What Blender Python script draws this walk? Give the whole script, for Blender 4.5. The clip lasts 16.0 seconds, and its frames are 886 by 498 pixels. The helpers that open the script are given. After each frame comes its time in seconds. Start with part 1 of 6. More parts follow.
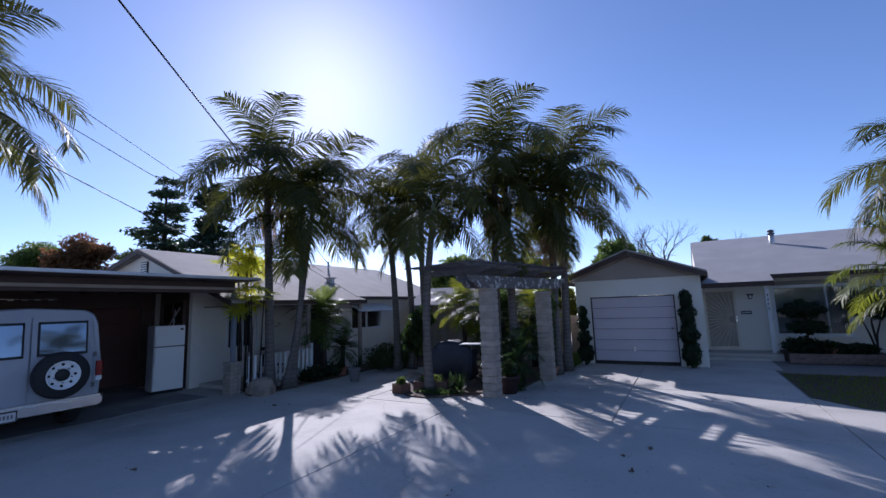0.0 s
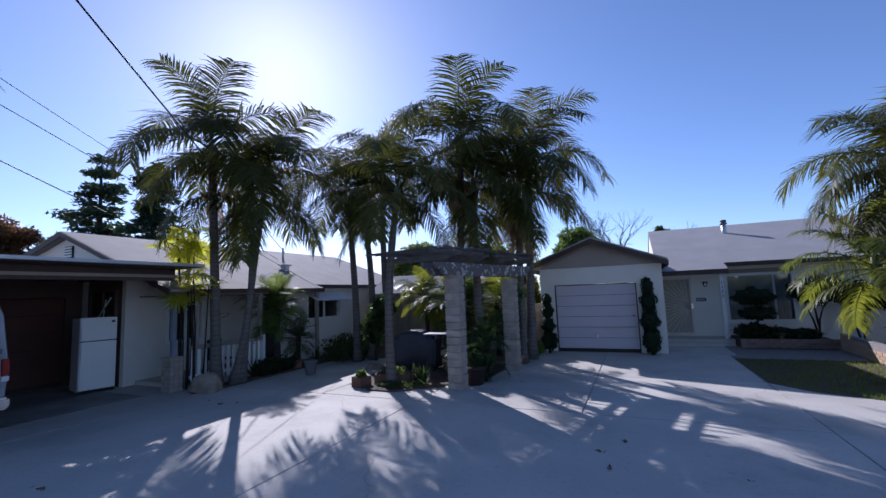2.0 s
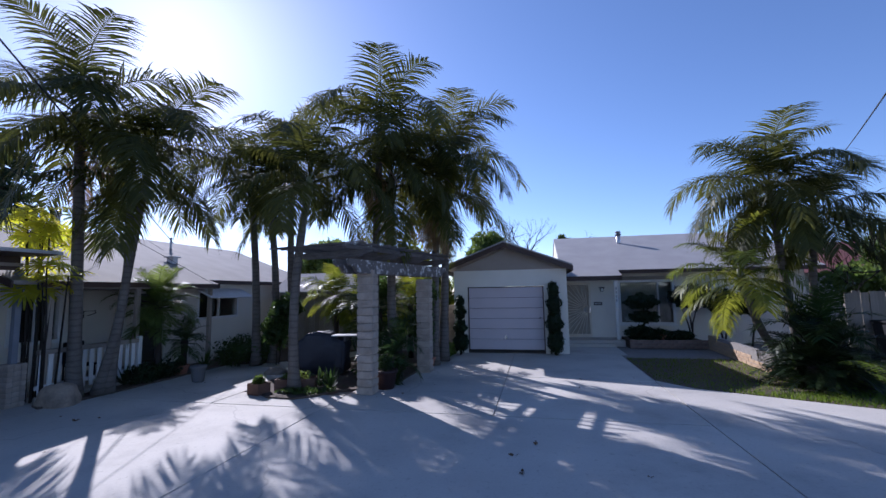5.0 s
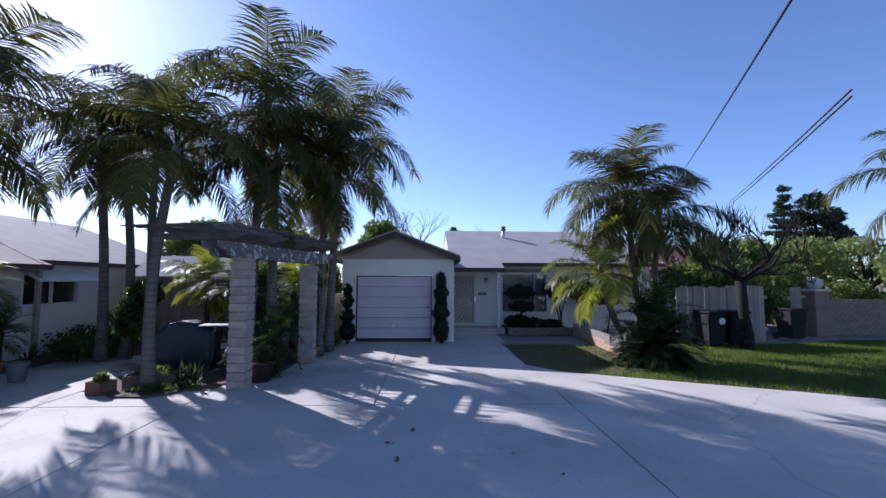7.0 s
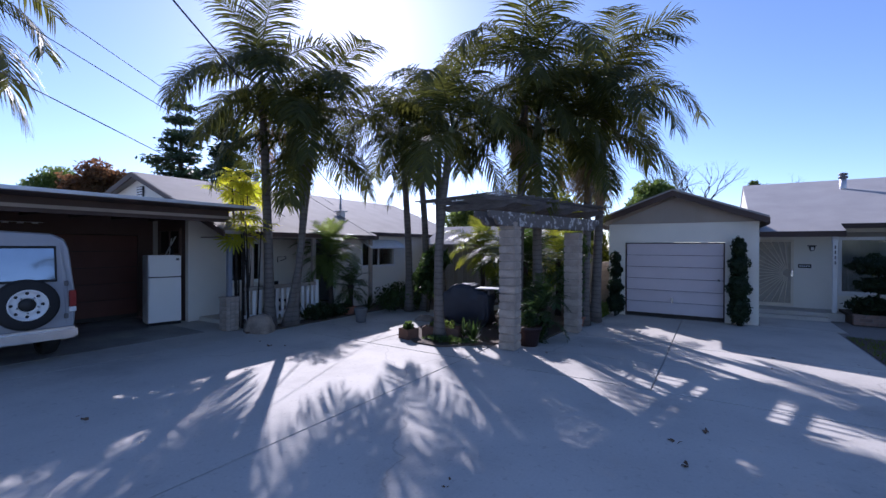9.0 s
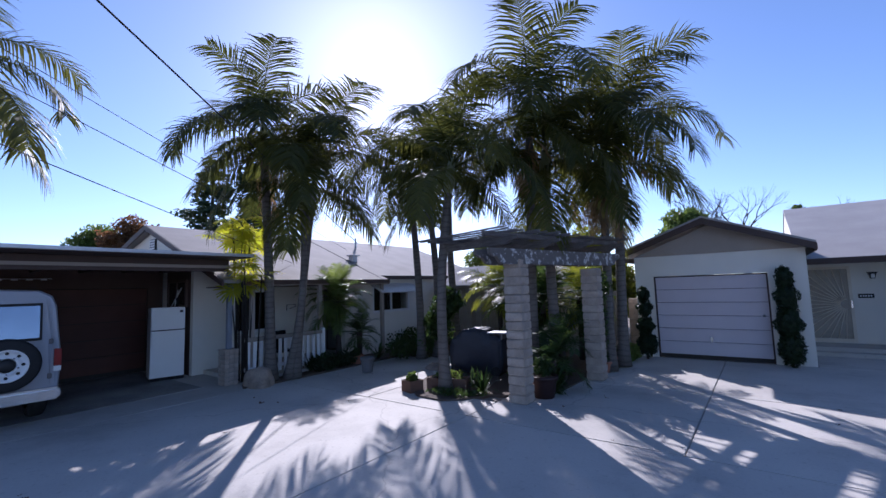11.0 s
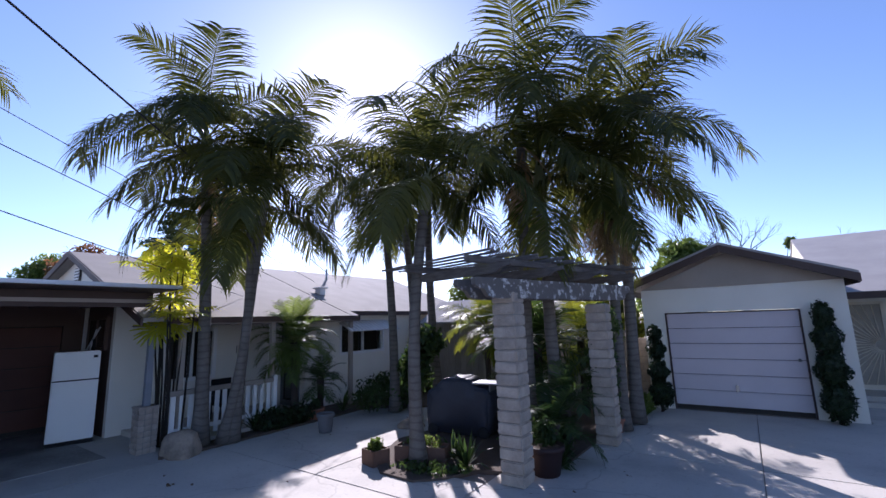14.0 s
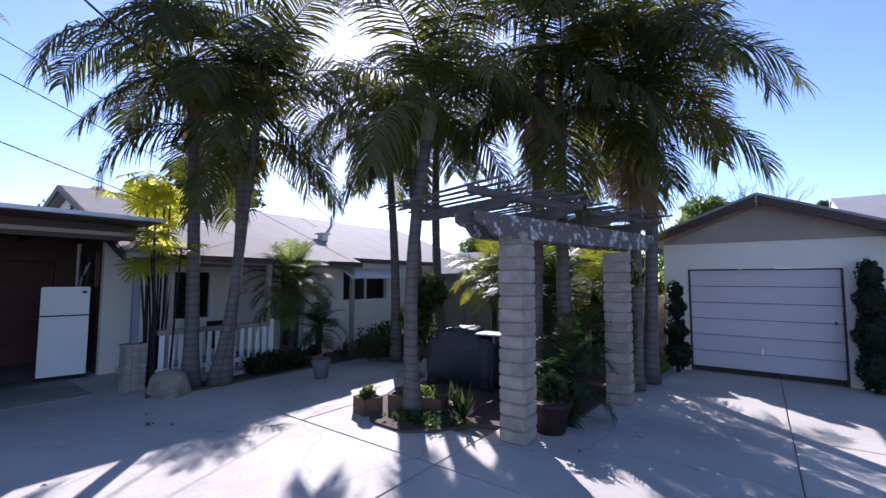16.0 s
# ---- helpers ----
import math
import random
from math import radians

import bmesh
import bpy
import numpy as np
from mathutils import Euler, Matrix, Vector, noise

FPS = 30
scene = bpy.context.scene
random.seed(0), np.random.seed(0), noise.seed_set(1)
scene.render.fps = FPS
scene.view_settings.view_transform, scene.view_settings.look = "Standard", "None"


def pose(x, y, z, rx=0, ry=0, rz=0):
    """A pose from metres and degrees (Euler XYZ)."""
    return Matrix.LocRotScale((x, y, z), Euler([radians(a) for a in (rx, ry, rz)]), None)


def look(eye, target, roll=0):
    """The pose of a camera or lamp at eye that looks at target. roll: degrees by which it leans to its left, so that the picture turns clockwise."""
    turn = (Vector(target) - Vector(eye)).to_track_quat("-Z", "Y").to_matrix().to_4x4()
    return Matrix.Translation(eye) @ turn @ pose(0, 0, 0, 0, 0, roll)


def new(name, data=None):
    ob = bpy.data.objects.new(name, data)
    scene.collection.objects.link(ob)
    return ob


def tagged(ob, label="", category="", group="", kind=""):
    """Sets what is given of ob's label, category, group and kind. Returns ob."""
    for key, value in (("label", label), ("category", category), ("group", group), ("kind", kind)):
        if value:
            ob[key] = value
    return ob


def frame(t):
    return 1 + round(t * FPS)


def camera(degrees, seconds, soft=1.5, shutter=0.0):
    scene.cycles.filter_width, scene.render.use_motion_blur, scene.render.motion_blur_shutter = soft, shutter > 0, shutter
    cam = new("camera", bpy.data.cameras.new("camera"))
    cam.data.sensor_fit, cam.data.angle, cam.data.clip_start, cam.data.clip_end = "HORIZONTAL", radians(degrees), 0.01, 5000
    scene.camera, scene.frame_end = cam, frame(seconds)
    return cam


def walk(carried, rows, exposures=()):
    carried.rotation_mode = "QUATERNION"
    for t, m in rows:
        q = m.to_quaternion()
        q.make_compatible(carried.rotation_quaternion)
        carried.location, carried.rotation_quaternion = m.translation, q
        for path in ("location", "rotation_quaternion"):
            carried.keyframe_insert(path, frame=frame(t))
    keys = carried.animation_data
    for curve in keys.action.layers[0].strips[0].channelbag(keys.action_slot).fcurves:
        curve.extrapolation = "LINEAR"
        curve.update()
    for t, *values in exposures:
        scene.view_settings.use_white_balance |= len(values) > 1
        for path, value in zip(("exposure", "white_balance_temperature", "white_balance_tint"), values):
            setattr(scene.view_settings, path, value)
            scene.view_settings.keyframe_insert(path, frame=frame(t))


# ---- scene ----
cam = camera(92.8, 16.0)
PATH = [
    (0, (2.532, 0.893, 1.974), (1.556, 2.618, 2.243), -2.0),
    (0.5, (2.349, 0.906, 1.987), (1.47, 2.682, 2.257), -2.4),
    (1, (2.23, 0.979, 1.991), (1.41, 2.785, 2.248), -2.9),
    (1.5, (2.244, 1.149, 2.0), (1.442, 2.966, 2.232), -3.0),
    (2, (2.199, 1.323, 1.979), (1.385, 3.138, 2.187), -2.2),
    (2.5, (2.071, 1.459, 1.947), (1.236, 3.265, 2.146), -0.8),
    (3, (2.047, 1.579, 1.91), (1.191, 3.376, 2.106), 0.3),
    (3.5, (2.08, 1.636, 1.916), (1.22, 3.431, 2.115), 0.7),
    (4, (2.058, 1.592, 1.931), (1.242, 3.407, 2.133), 0.2),
    (4.5, (2.018, 1.573, 1.934), (1.316, 3.435, 2.135), -0.9),
    (5, (2.015, 1.621, 1.962), (1.591, 3.565, 2.163), -1.0),
    (5.2, (2.02, 1.659, 1.966), (1.741, 3.629, 2.168), -0.8),
    (6.25, (2.08, 1.69, 1.955), (2.34, 3.665, 2.12), -0.2),
    (7.3, (2.128, 1.703, 1.956), (2.024, 3.696, 2.091), 0.5),
    (7.5, (2.114, 1.694, 1.964), (1.873, 3.675, 2.087), 0.7),
    (8, (2.099, 1.767, 1.969), (1.504, 3.675, 2.045), 0.9),
    (8.5, (2.026, 1.911, 1.966), (1.138, 3.703, 1.991), 0.7),
    (9, (1.997, 2.118, 1.952), (0.916, 3.8, 1.941), 0.2),
    (9.2, (2.03, 2.211, 1.964), (0.898, 3.86, 1.944), -0.0),
    (11.3, (2.148, 2.976, 1.98), (0.964, 4.572, 2.202), -1.9),
    (11.5, (2.153, 2.97, 1.982), (0.984, 4.574, 2.227), -1.9),
    (12, (2.161, 2.961, 1.98), (1.008, 4.569, 2.266), -2.2),
    (12.5, (2.146, 2.945, 1.992), (0.99, 4.546, 2.306), -2.3),
    (12.6, (2.005, 3.157, 1.999), (0.847, 4.754, 2.325), -2.3),
    (12.7, (1.864, 3.37, 2.006), (0.704, 4.963, 2.344), -2.3),
    (12.8, (1.724, 3.582, 2.014), (0.561, 5.171, 2.363), -2.3),
    (12.9, (1.583, 3.795, 2.021), (0.418, 5.38, 2.382), -2.3),
    (13, (1.442, 4.007, 2.028), (0.275, 5.588, 2.401), -2.4),
    (13.5, (1.316, 4.276, 2.086), (0.155, 5.861, 2.459), -2.2),
    (14, (1.333, 4.356, 2.072), (0.204, 5.972, 2.409), -1.9),
    (14.5, (1.244, 4.504, 1.998), (0.142, 6.149, 2.276), -1.3),
    (15, (1.217, 4.719, 1.894), (0.12, 6.376, 2.112), -0.9),
    (15.5, (1.174, 4.901, 1.87), (0.049, 6.547, 2.032), -0.4),
    (16, (1.046, 5.022, 1.866), (-0.151, 6.619, 2.01), 0.1),
]
EXPOSURES = [(0.0, 0.66, 5400, 23), (5.0, 0.86, 5400, 23), (9.0, 1.07, 5500, 25), (12.5, 0.95, 5400, 25), (13.2, 1.08, 5650, 26), (16.0, 1.46, 5700, 25)]
walk(cam, [(t, look(e, g, r)) for t, e, g, r in PATH], EXPOSURES)

# ---- world, sun ----
SUN_AZ, SUN_EL = radians(45.5), radians(29.8)
world = bpy.data.worlds.new("sky")
scene.world = world
world.use_nodes = True
wn = world.node_tree
sky = wn.nodes.new("ShaderNodeTexSky")
sky.sky_type = 'NISHITA'
sky.sun_disc = False
sky.sun_elevation = SUN_EL
sky.sun_rotation = -SUN_AZ
sky.air_density = 0.8
sky.dust_density = 0.3
sky.ozone_density = 2.5
wn.links.new(sky.outputs[0], wn.nodes["Background"].inputs[0])
wn.nodes["Background"].inputs[1].default_value = 0.086
sun_data = bpy.data.lights.new("sun", 'SUN')
sun_data.energy, sun_data.angle, sun_data.color = 3.6, radians(0.53), (1.0, 0.93, 0.83)
sun = new("sun", sun_data)
sun.matrix_world = look((-math.sin(SUN_AZ) * math.cos(SUN_EL) * 60, math.cos(SUN_AZ) * math.cos(SUN_EL) * 60, math.sin(SUN_EL) * 60), (0, 0, 0))


# ---- materials ----
def mat(name, base, rough=0.8, metal=0.0, dark=None, scale=3.0, fine=60.0, bump=0.3, amount=0.5, spread=0.0, stretch=(1, 1, 1), spec=0.4):
    """Two scales of variation between base and dark, a fine bump, and a little change from piece to piece."""
    m = bpy.data.materials.new(name)
    m.use_nodes = True
    n, l = m.node_tree.nodes, m.node_tree.links
    b = n["Principled BSDF"]
    b.inputs["Roughness"].default_value = rough
    b.inputs["Metallic"].default_value = metal
    b.inputs["Specular IOR Level"].default_value = spec
    co = n.new("ShaderNodeTexCoord")
    mp = n.new("ShaderNodeMapping")
    mp.inputs["Scale"].default_value = stretch
    l.new(co.outputs["Object"], mp.inputs[0])
    big, small = n.new("ShaderNodeTexNoise"), n.new("ShaderNodeTexNoise")
    big.inputs["Scale"].default_value, big.inputs["Detail"].default_value = scale, 6
    small.inputs["Scale"].default_value, small.inputs["Detail"].default_value = fine, 4
    l.new(mp.outputs[0], big.inputs["Vector"])
    l.new(mp.outputs[0], small.inputs["Vector"])
    ad = n.new("ShaderNodeMath")
    ad.operation = 'MULTIPLY_ADD'
    ad.inputs[1].default_value = 0.35
    l.new(small.outputs[0], ad.inputs[0])
    l.new(big.outputs[0], ad.inputs[2])
    rp = n.new("ShaderNodeMapRange")
    rp.inputs[1].default_value, rp.inputs[2].default_value = 0.42, 0.95
    rp.inputs[3].default_value, rp.inputs[4].default_value = 0.0, amount
    l.new(ad.outputs[0], rp.inputs[0])
    mx = n.new("ShaderNodeMix")
    mx.data_type = 'RGBA'
    dark = dark or tuple(c * 0.55 for c in base)
    mx.inputs[6].default_value, mx.inputs[7].default_value = (*base, 1), (*dark, 1)
    l.new(rp.outputs[0], mx.inputs[0])
    out = mx.outputs[2]
    if spread:
        oi, hs, mr = n.new("ShaderNodeObjectInfo"), n.new("ShaderNodeHueSaturation"), n.new("ShaderNodeMapRange")
        mr.inputs[3].default_value, mr.inputs[4].default_value = 1 - spread, 1 + spread
        l.new(oi.outputs["Random"], mr.inputs[0])
        l.new(mr.outputs[0], hs.inputs["Value"])
        l.new(out, hs.inputs["Color"])
        out = hs.outputs[0]
    l.new(out, b.inputs["Base Color"])
    if bump:
        bp = n.new("ShaderNodeBump")
        bp.inputs["Strength"].default_value, bp.inputs["Distance"].default_value = bump, 0.01
        l.new(small.outputs[0], bp.inputs["Height"])
        l.new(bp.outputs[0], b.inputs["Normal"])
    return m


def leaf_mat(name, base, light, tip=None, through_light=0.45, rough=0.45):
    """A thin leaf: diffuse and gloss on top, light let through, each leaf a little different."""
    m = bpy.data.materials.new(name)
    m.use_nodes = True
    n, l = m.node_tree.nodes, m.node_tree.links
    b, out = n["Principled BSDF"], n["Material Output"]
    b.inputs["Roughness"].default_value = rough
    b.inputs["Specular IOR Level"].default_value = 0.25
    ge, oi = n.new("ShaderNodeNewGeometry"), n.new("ShaderNodeObjectInfo")
    ad = n.new("ShaderNodeMath")
    ad.operation = 'MULTIPLY_ADD'
    ad.inputs[1].default_value = 0.6
    l.new(ge.outputs["Random Per Island"], ad.inputs[0])
    l.new(oi.outputs["Random"], ad.inputs[2])
    rp = n.new("ShaderNodeValToRGB")
    rp.color_ramp.elements[0].position, rp.color_ramp.elements[0].color = 0.1, (*base, 1)
    rp.color_ramp.elements[1].position, rp.color_ramp.elements[1].color = 1.2, (*light, 1)
    if tip:
        e = rp.color_ramp.elements.new(0.97)
        e.color = (*tip, 1)
    hv = n.new("ShaderNodeMath")
    hv.operation = 'MULTIPLY'
    hv.inputs[1].default_value = 0.625
    l.new(ad.outputs[0], hv.inputs[0])
    l.new(hv.outputs[0], rp.inputs[0])
    l.new(rp.outputs[0], b.inputs["Base Color"])
    tr = n.new("ShaderNodeBsdfTranslucent")
    br = n.new("ShaderNodeHueSaturation")
    br.inputs["Saturation"].default_value, br.inputs["Value"].default_value = 1.1, 2.6
    br.inputs["Hue"].default_value = 0.48
    l.new(rp.outputs[0], br.inputs["Color"])
    l.new(br.outputs[0], tr.inputs[0])
    ms = n.new("ShaderNodeMixShader")
    ms.inputs[0].default_value = through_light
    l.new(b.outputs[0], ms.inputs[1])
    l.new(tr.outputs[0], ms.inputs[2])
    l.new(ms.outputs[0], out.inputs[0])
    return m


def glass_mat(name, tint=(0.8, 0.85, 0.85)):
    m = bpy.data.materials.new(name)
    m.use_nodes = True
    b = m.node_tree.nodes["Principled BSDF"]
    b.inputs["Base Color"].default_value = (*tint, 1)
    b.inputs["Roughness"].default_value = 0.03
    b.inputs["Transmission Weight"].default_value = 1.0
    b.inputs["IOR"].default_value = 1.5
    return m


def trunk_mat(name, base, dark):
    """Grey palm bark with ring scars up the stem."""
    m = mat(name, base, 0.85, dark=dark, scale=5, fine=40, bump=0.5, amount=0.8)
    n, l = m.node_tree.nodes, m.node_tree.links
    wv = n.new("ShaderNodeTexWave")
    wv.bands_direction = 'Z'
    wv.inputs["Scale"].default_value, wv.inputs["Distortion"].default_value = 2.7, 4.5
    wv.inputs["Detail"].default_value = 3
    l.new(n["Texture Coordinate"].outputs["Object"], wv.inputs["Vector"])
    b = n["Principled BSDF"]
    old = b.inputs["Base Color"].links[0].from_socket
    mx = n.new("ShaderNodeMix")
    mx.data_type, mx.blend_type = 'RGBA', 'MULTIPLY'
    mx.inputs[0].default_value = 0.42
    rp = n.new("ShaderNodeValToRGB")
    rp.color_ramp.elements[0].color, rp.color_ramp.elements[0].position = (0.35, 0.33, 0.32, 1), 0.05
    rp.color_ramp.elements[1].position = 0.3
    l.new(wv.outputs[0], rp.inputs[0])
    l.new(old, mx.inputs[6])
    l.new(rp.outputs[0], mx.inputs[7])
    l.new(mx.outputs[2], b.inputs["Base Color"])
    return m


CONCRETE = mat("concrete", (0.57, 0.535, 0.475), 0.82, dark=(0.37, 0.35, 0.32), scale=0.7, fine=35, bump=0.15, amount=0.75, spread=0.05)


def weather_concrete(m):
    """Broad tyre-dark stains, pale scuffs and hairline cracks on the slab colour."""
    n, l = m.node_tree.nodes, m.node_tree.links
    b = n["Principled BSDF"]
    old = b.inputs["Base Color"].links[0].from_socket
    co = n["Texture Coordinate"].outputs["Object"]
    broad, speck, vor = n.new("ShaderNodeTexNoise"), n.new("ShaderNodeTexNoise"), n.new("ShaderNodeTexVoronoi")
    broad.inputs["Scale"].default_value, broad.inputs["Detail"].default_value = 0.35, 8
    broad.inputs["Roughness"].default_value = 0.7
    speck.inputs["Scale"].default_value, speck.inputs["Detail"].default_value = 14, 3
    warp = n.new("ShaderNodeTexNoise")
    warp.inputs["Scale"].default_value, warp.inputs["Detail"].default_value = 1.5, 5
    va = n.new("ShaderNodeVectorMath")
    va.operation = 'MULTIPLY_ADD'
    va.inputs[1].default_value = (0.7, 0.7, 0.7)
    l.new(co, broad.inputs["Vector"])
    l.new(co, speck.inputs["Vector"])
    l.new(co, warp.inputs["Vector"])
    l.new(warp.outputs["Color"], va.inputs[0])
    l.new(co, va.inputs[2])
    vor.feature = 'DISTANCE_TO_EDGE'
    vor.inputs["Scale"].default_value = 0.17
    l.new(va.outputs[0], vor.inputs["Vector"])
    for src, lo, hi, a, c in ((broad.outputs[0], 0.52, 0.72, 0.45, (0.5, 0.48, 0.47, 1)), (speck.outputs[0], 0.60, 0.72, 0.4, (0.6, 0.58, 0.55, 1)), (vor.outputs["Distance"], 0.004, 0.0, 0.3, (0.25, 0.23, 0.22, 1))):
        mr, mx = n.new("ShaderNodeMapRange"), n.new("ShaderNodeMix")
        mr.inputs[1].default_value, mr.inputs[2].default_value, mr.inputs[4].default_value = lo, hi, a
        mx.data_type, mx.blend_type = 'RGBA', 'MULTIPLY'
        mx.inputs[7].default_value = c
        l.new(src, mr.inputs[0])
        l.new(mr.outputs[0], mx.inputs[0])
        l.new(old, mx.inputs[6])
        old = mx.outputs[2]
    l.new(old, b.inputs["Base Color"])


weather_concrete(CONCRETE)
EARTH = mat("earth", (0.20, 0.16, 0.12), 0.95, dark=(0.10, 0.085, 0.07), scale=1.2, fine=30, bump=0.8)
MULCH = mat("mulch", (0.11, 0.08, 0.06), 0.95, dark=(0.045, 0.035, 0.03), scale=6, fine=50, bump=1.0)
STUCCO = mat("stucco", (0.80, 0.765, 0.68), 0.9, dark=(0.62, 0.59, 0.52), scale=1.2, fine=120, bump=0.45, amount=0.5)
STUCCO_TAN = mat("tan_stucco", (0.55, 0.50, 0.43), 0.9, dark=(0.42, 0.38, 0.33), scale=1.2, fine=120, bump=0.45, amount=0.5)
TAUPE = mat("taupe_siding", (0.36, 0.31, 0.265), 0.8, scale=2, fine=60, bump=0.25, amount=0.4)
BROWNWALL = mat("brown_wall_paint", (0.12, 0.076, 0.062), 0.75, scale=2, fine=60, bump=0.2, amount=0.4)
FASCIA = mat("brown_fascia", (0.075, 0.048, 0.04), 0.6, scale=3, fine=50, bump=0.2, amount=0.5)
SOFFIT = mat("soffit_paint", (0.30, 0.265, 0.23), 0.75, scale=3, fine=50, bump=0.2, amount=0.4)
SHINGLE = mat("pale_shingle", (0.39, 0.37, 0.355), 0.9, dark=(0.27, 0.26, 0.25), scale=1.5, fine=25, bump=0.6, amount=0.6)
EDGE = mat("metal_edge", (0.62, 0.62, 0.63), 0.45, metal=0.6, scale=4, fine=60, bump=0.1, amount=0.4)
MAUVE = mat("garage_paint", (0.60, 0.54, 0.56), 0.55, dark=(0.48, 0.43, 0.45), scale=1.5, fine=40, bump=0.12, amount=0.5, spread=0.03)
RED_DOOR = mat("rust_red_paint", (0.125, 0.05, 0.038), 0.6, dark=(0.07, 0.03, 0.024), scale=2, fine=40, bump=0.15, amount=0.6, spread=0.05)
WHITE = mat("white_paint", (0.78, 0.78, 0.77), 0.5, dark=(0.6, 0.6, 0.58), scale=4, fine=60, bump=0.12, amount=0.4, spread=0.03)
ENAMEL = mat("white_enamel", (0.82, 0.82, 0.80), 0.3, dark=(0.7, 0.69, 0.66), scale=1.5, fine=80, bump=0.06, amount=0.4)
CREAM = mat("cream_grille", (0.74, 0.67, 0.55), 0.5, scale=4, fine=60, bump=0.1, amount=0.3)
MESHM = mat("door_mesh", (0.42, 0.375, 0.31), 0.6, scale=8, fine=200, bump=0.3, amount=0.4)
# near-black colour stands in for the shade of unseen rooms and gaps
INTERIOR_SHADE = mat("interior_shade", (0.05, 0.045, 0.04), 0.9, amount=0.3)
CURTAIN = mat("curtain_cloth", (0.42, 0.42, 0.41), 0.9, scale=2, fine=40, bump=0.2, stretch=(12, 1, 0.3))
GLASS = glass_mat("window_glass")
BLOCK = mat("slump_block", (0.47, 0.395, 0.325), 0.92, dark=(0.24, 0.2, 0.165), scale=6, fine=45, bump=0.9, amount=0.8, spread=0.10)
BRICK = mat("pier_brick", (0.30, 0.215, 0.18), 0.92, dark=(0.17, 0.12, 0.10), scale=8, fine=45, bump=0.9, amount=0.8, spread=0.14)
PIERBRICK = mat("pale_pier_brick", (0.40, 0.345, 0.295), 0.92, dark=(0.23, 0.19, 0.165), scale=8, fine=45, bump=0.9, amount=0.8, spread=0.12)
MORTAR = mat("mortar", (0.26, 0.24, 0.22), 0.95, scale=8, fine=60, bump=0.6)
PEELING = mat("peeling_paint", (0.13, 0.115, 0.105), 0.85, dark=(0.52, 0.5, 0.47), scale=9, fine=40, bump=0.8, amount=1.0)
PEELING.node_tree.nodes["Map Range"].inputs[1].default_value, PEELING.node_tree.nodes["Map Range"].inputs[2].default_value = 0.70, 0.80
ROOF_TAN = mat("tan_shingle", (0.285, 0.262, 0.24), 0.9, dark=(0.185, 0.17, 0.158), scale=1.5, fine=25, bump=0.6, amount=0.6)
WEATHERED = mat("weathered_timber", (0.17, 0.155, 0.145), 0.85, dark=(0.06, 0.05, 0.045), scale=4, fine=30, bump=0.7, amount=0.9, spread=0.12, stretch=(1, 1, 6))
DARKBARK = mat("black_bark", (0.026, 0.021, 0.018), 0.95, dark=(0.008, 0.007, 0.006), scale=10, fine=30, bump=1.4, amount=0.9)
SIDEWALL = mat("tan_side_wall", (0.52, 0.37, 0.23), 0.92, dark=(0.34, 0.24, 0.16), scale=5, fine=45, bump=0.8, amount=0.8, spread=0.08)
OILED = mat("oil_stained_concrete", (0.43, 0.41, 0.37), 0.85, dark=(0.09, 0.085, 0.08), scale=0.9, fine=30, bump=0.15, amount=0.95)
SEED = mat("dry_seed_strand", (0.34, 0.25, 0.16), 0.9, dark=(0.2, 0.14, 0.09), scale=6, fine=50, bump=0.2)
FENCEWOOD = mat("grey_fence_board", (0.34, 0.30, 0.26), 0.88, dark=(0.22, 0.19, 0.16), scale=5, fine=30, bump=0.6, amount=0.8, spread=0.14, stretch=(8, 8, 0.6))
POSTBLUE = mat("blue_grey_post_paint", (0.20, 0.22, 0.26), 0.5, scale=4, fine=60, bump=0.15)
STEELPOST = mat("painted_post", (0.16, 0.15, 0.15), 0.55, scale=4, fine=60, bump=0.2)
DARKPOT = mat("dark_red_glaze", (0.028, 0.011, 0.011), 0.6, scale=5, fine=50, bump=0.2)
TERRACOTTA = mat("terracotta", (0.36, 0.16, 0.10), 0.85, dark=(0.22, 0.10, 0.07), scale=5, fine=50, bump=0.3, amount=0.7)
PLANTERWOOD = mat("brown_planter_wood", (0.17, 0.09, 0.06), 0.85, dark=(0.08, 0.045, 0.03), scale=4, fine=30, bump=0.5, amount=0.8)
GREYPOT = mat("grey_pot", (0.15, 0.15, 0.155), 0.8, scale=5, fine=50, bump=0.3)
STONE = mat("boulder_stone", (0.36, 0.29, 0.225), 0.9, dark=(0.13, 0.105, 0.085), scale=5, fine=25, bump=1.0, amount=0.9)
PLASTIC = mat("dark_plastic", (0.012, 0.013, 0.015), 0.85, scale=4, fine=40, bump=0.1)
TARP = mat("dark_tarp", (0.04, 0.045, 0.06), 0.55, scale=4, fine=20, bump=0.4)
RUBBER = mat("rubber", (0.022, 0.022, 0.023), 0.75, scale=20, fine=90, bump=0.3)
VANPAINT = mat("faded_silver_paint", (0.36, 0.37, 0.40), 0.36, dark=(0.27, 0.28, 0.31), scale=1.2, fine=60, bump=0.05, amount=0.6)
VANRED = mat("van_stripe", (0.20, 0.04, 0.045), 0.4, scale=3, fine=60, bump=0.05)
LAMPRED = mat("lamp_lens", (0.28, 0.02, 0.02), 0.15, scale=3, fine=80, bump=0.1)
CHROME = mat("dull_chrome", (0.62, 0.62, 0.64), 0.25, metal=1.0, scale=6, fine=60, bump=0.05, amount=0.3)
VANGLASS = mat("reflective_rear_glass", (0.30, 0.34, 0.40), 0.05, metal=0.85, scale=2, fine=30, bump=0, amount=0.6)
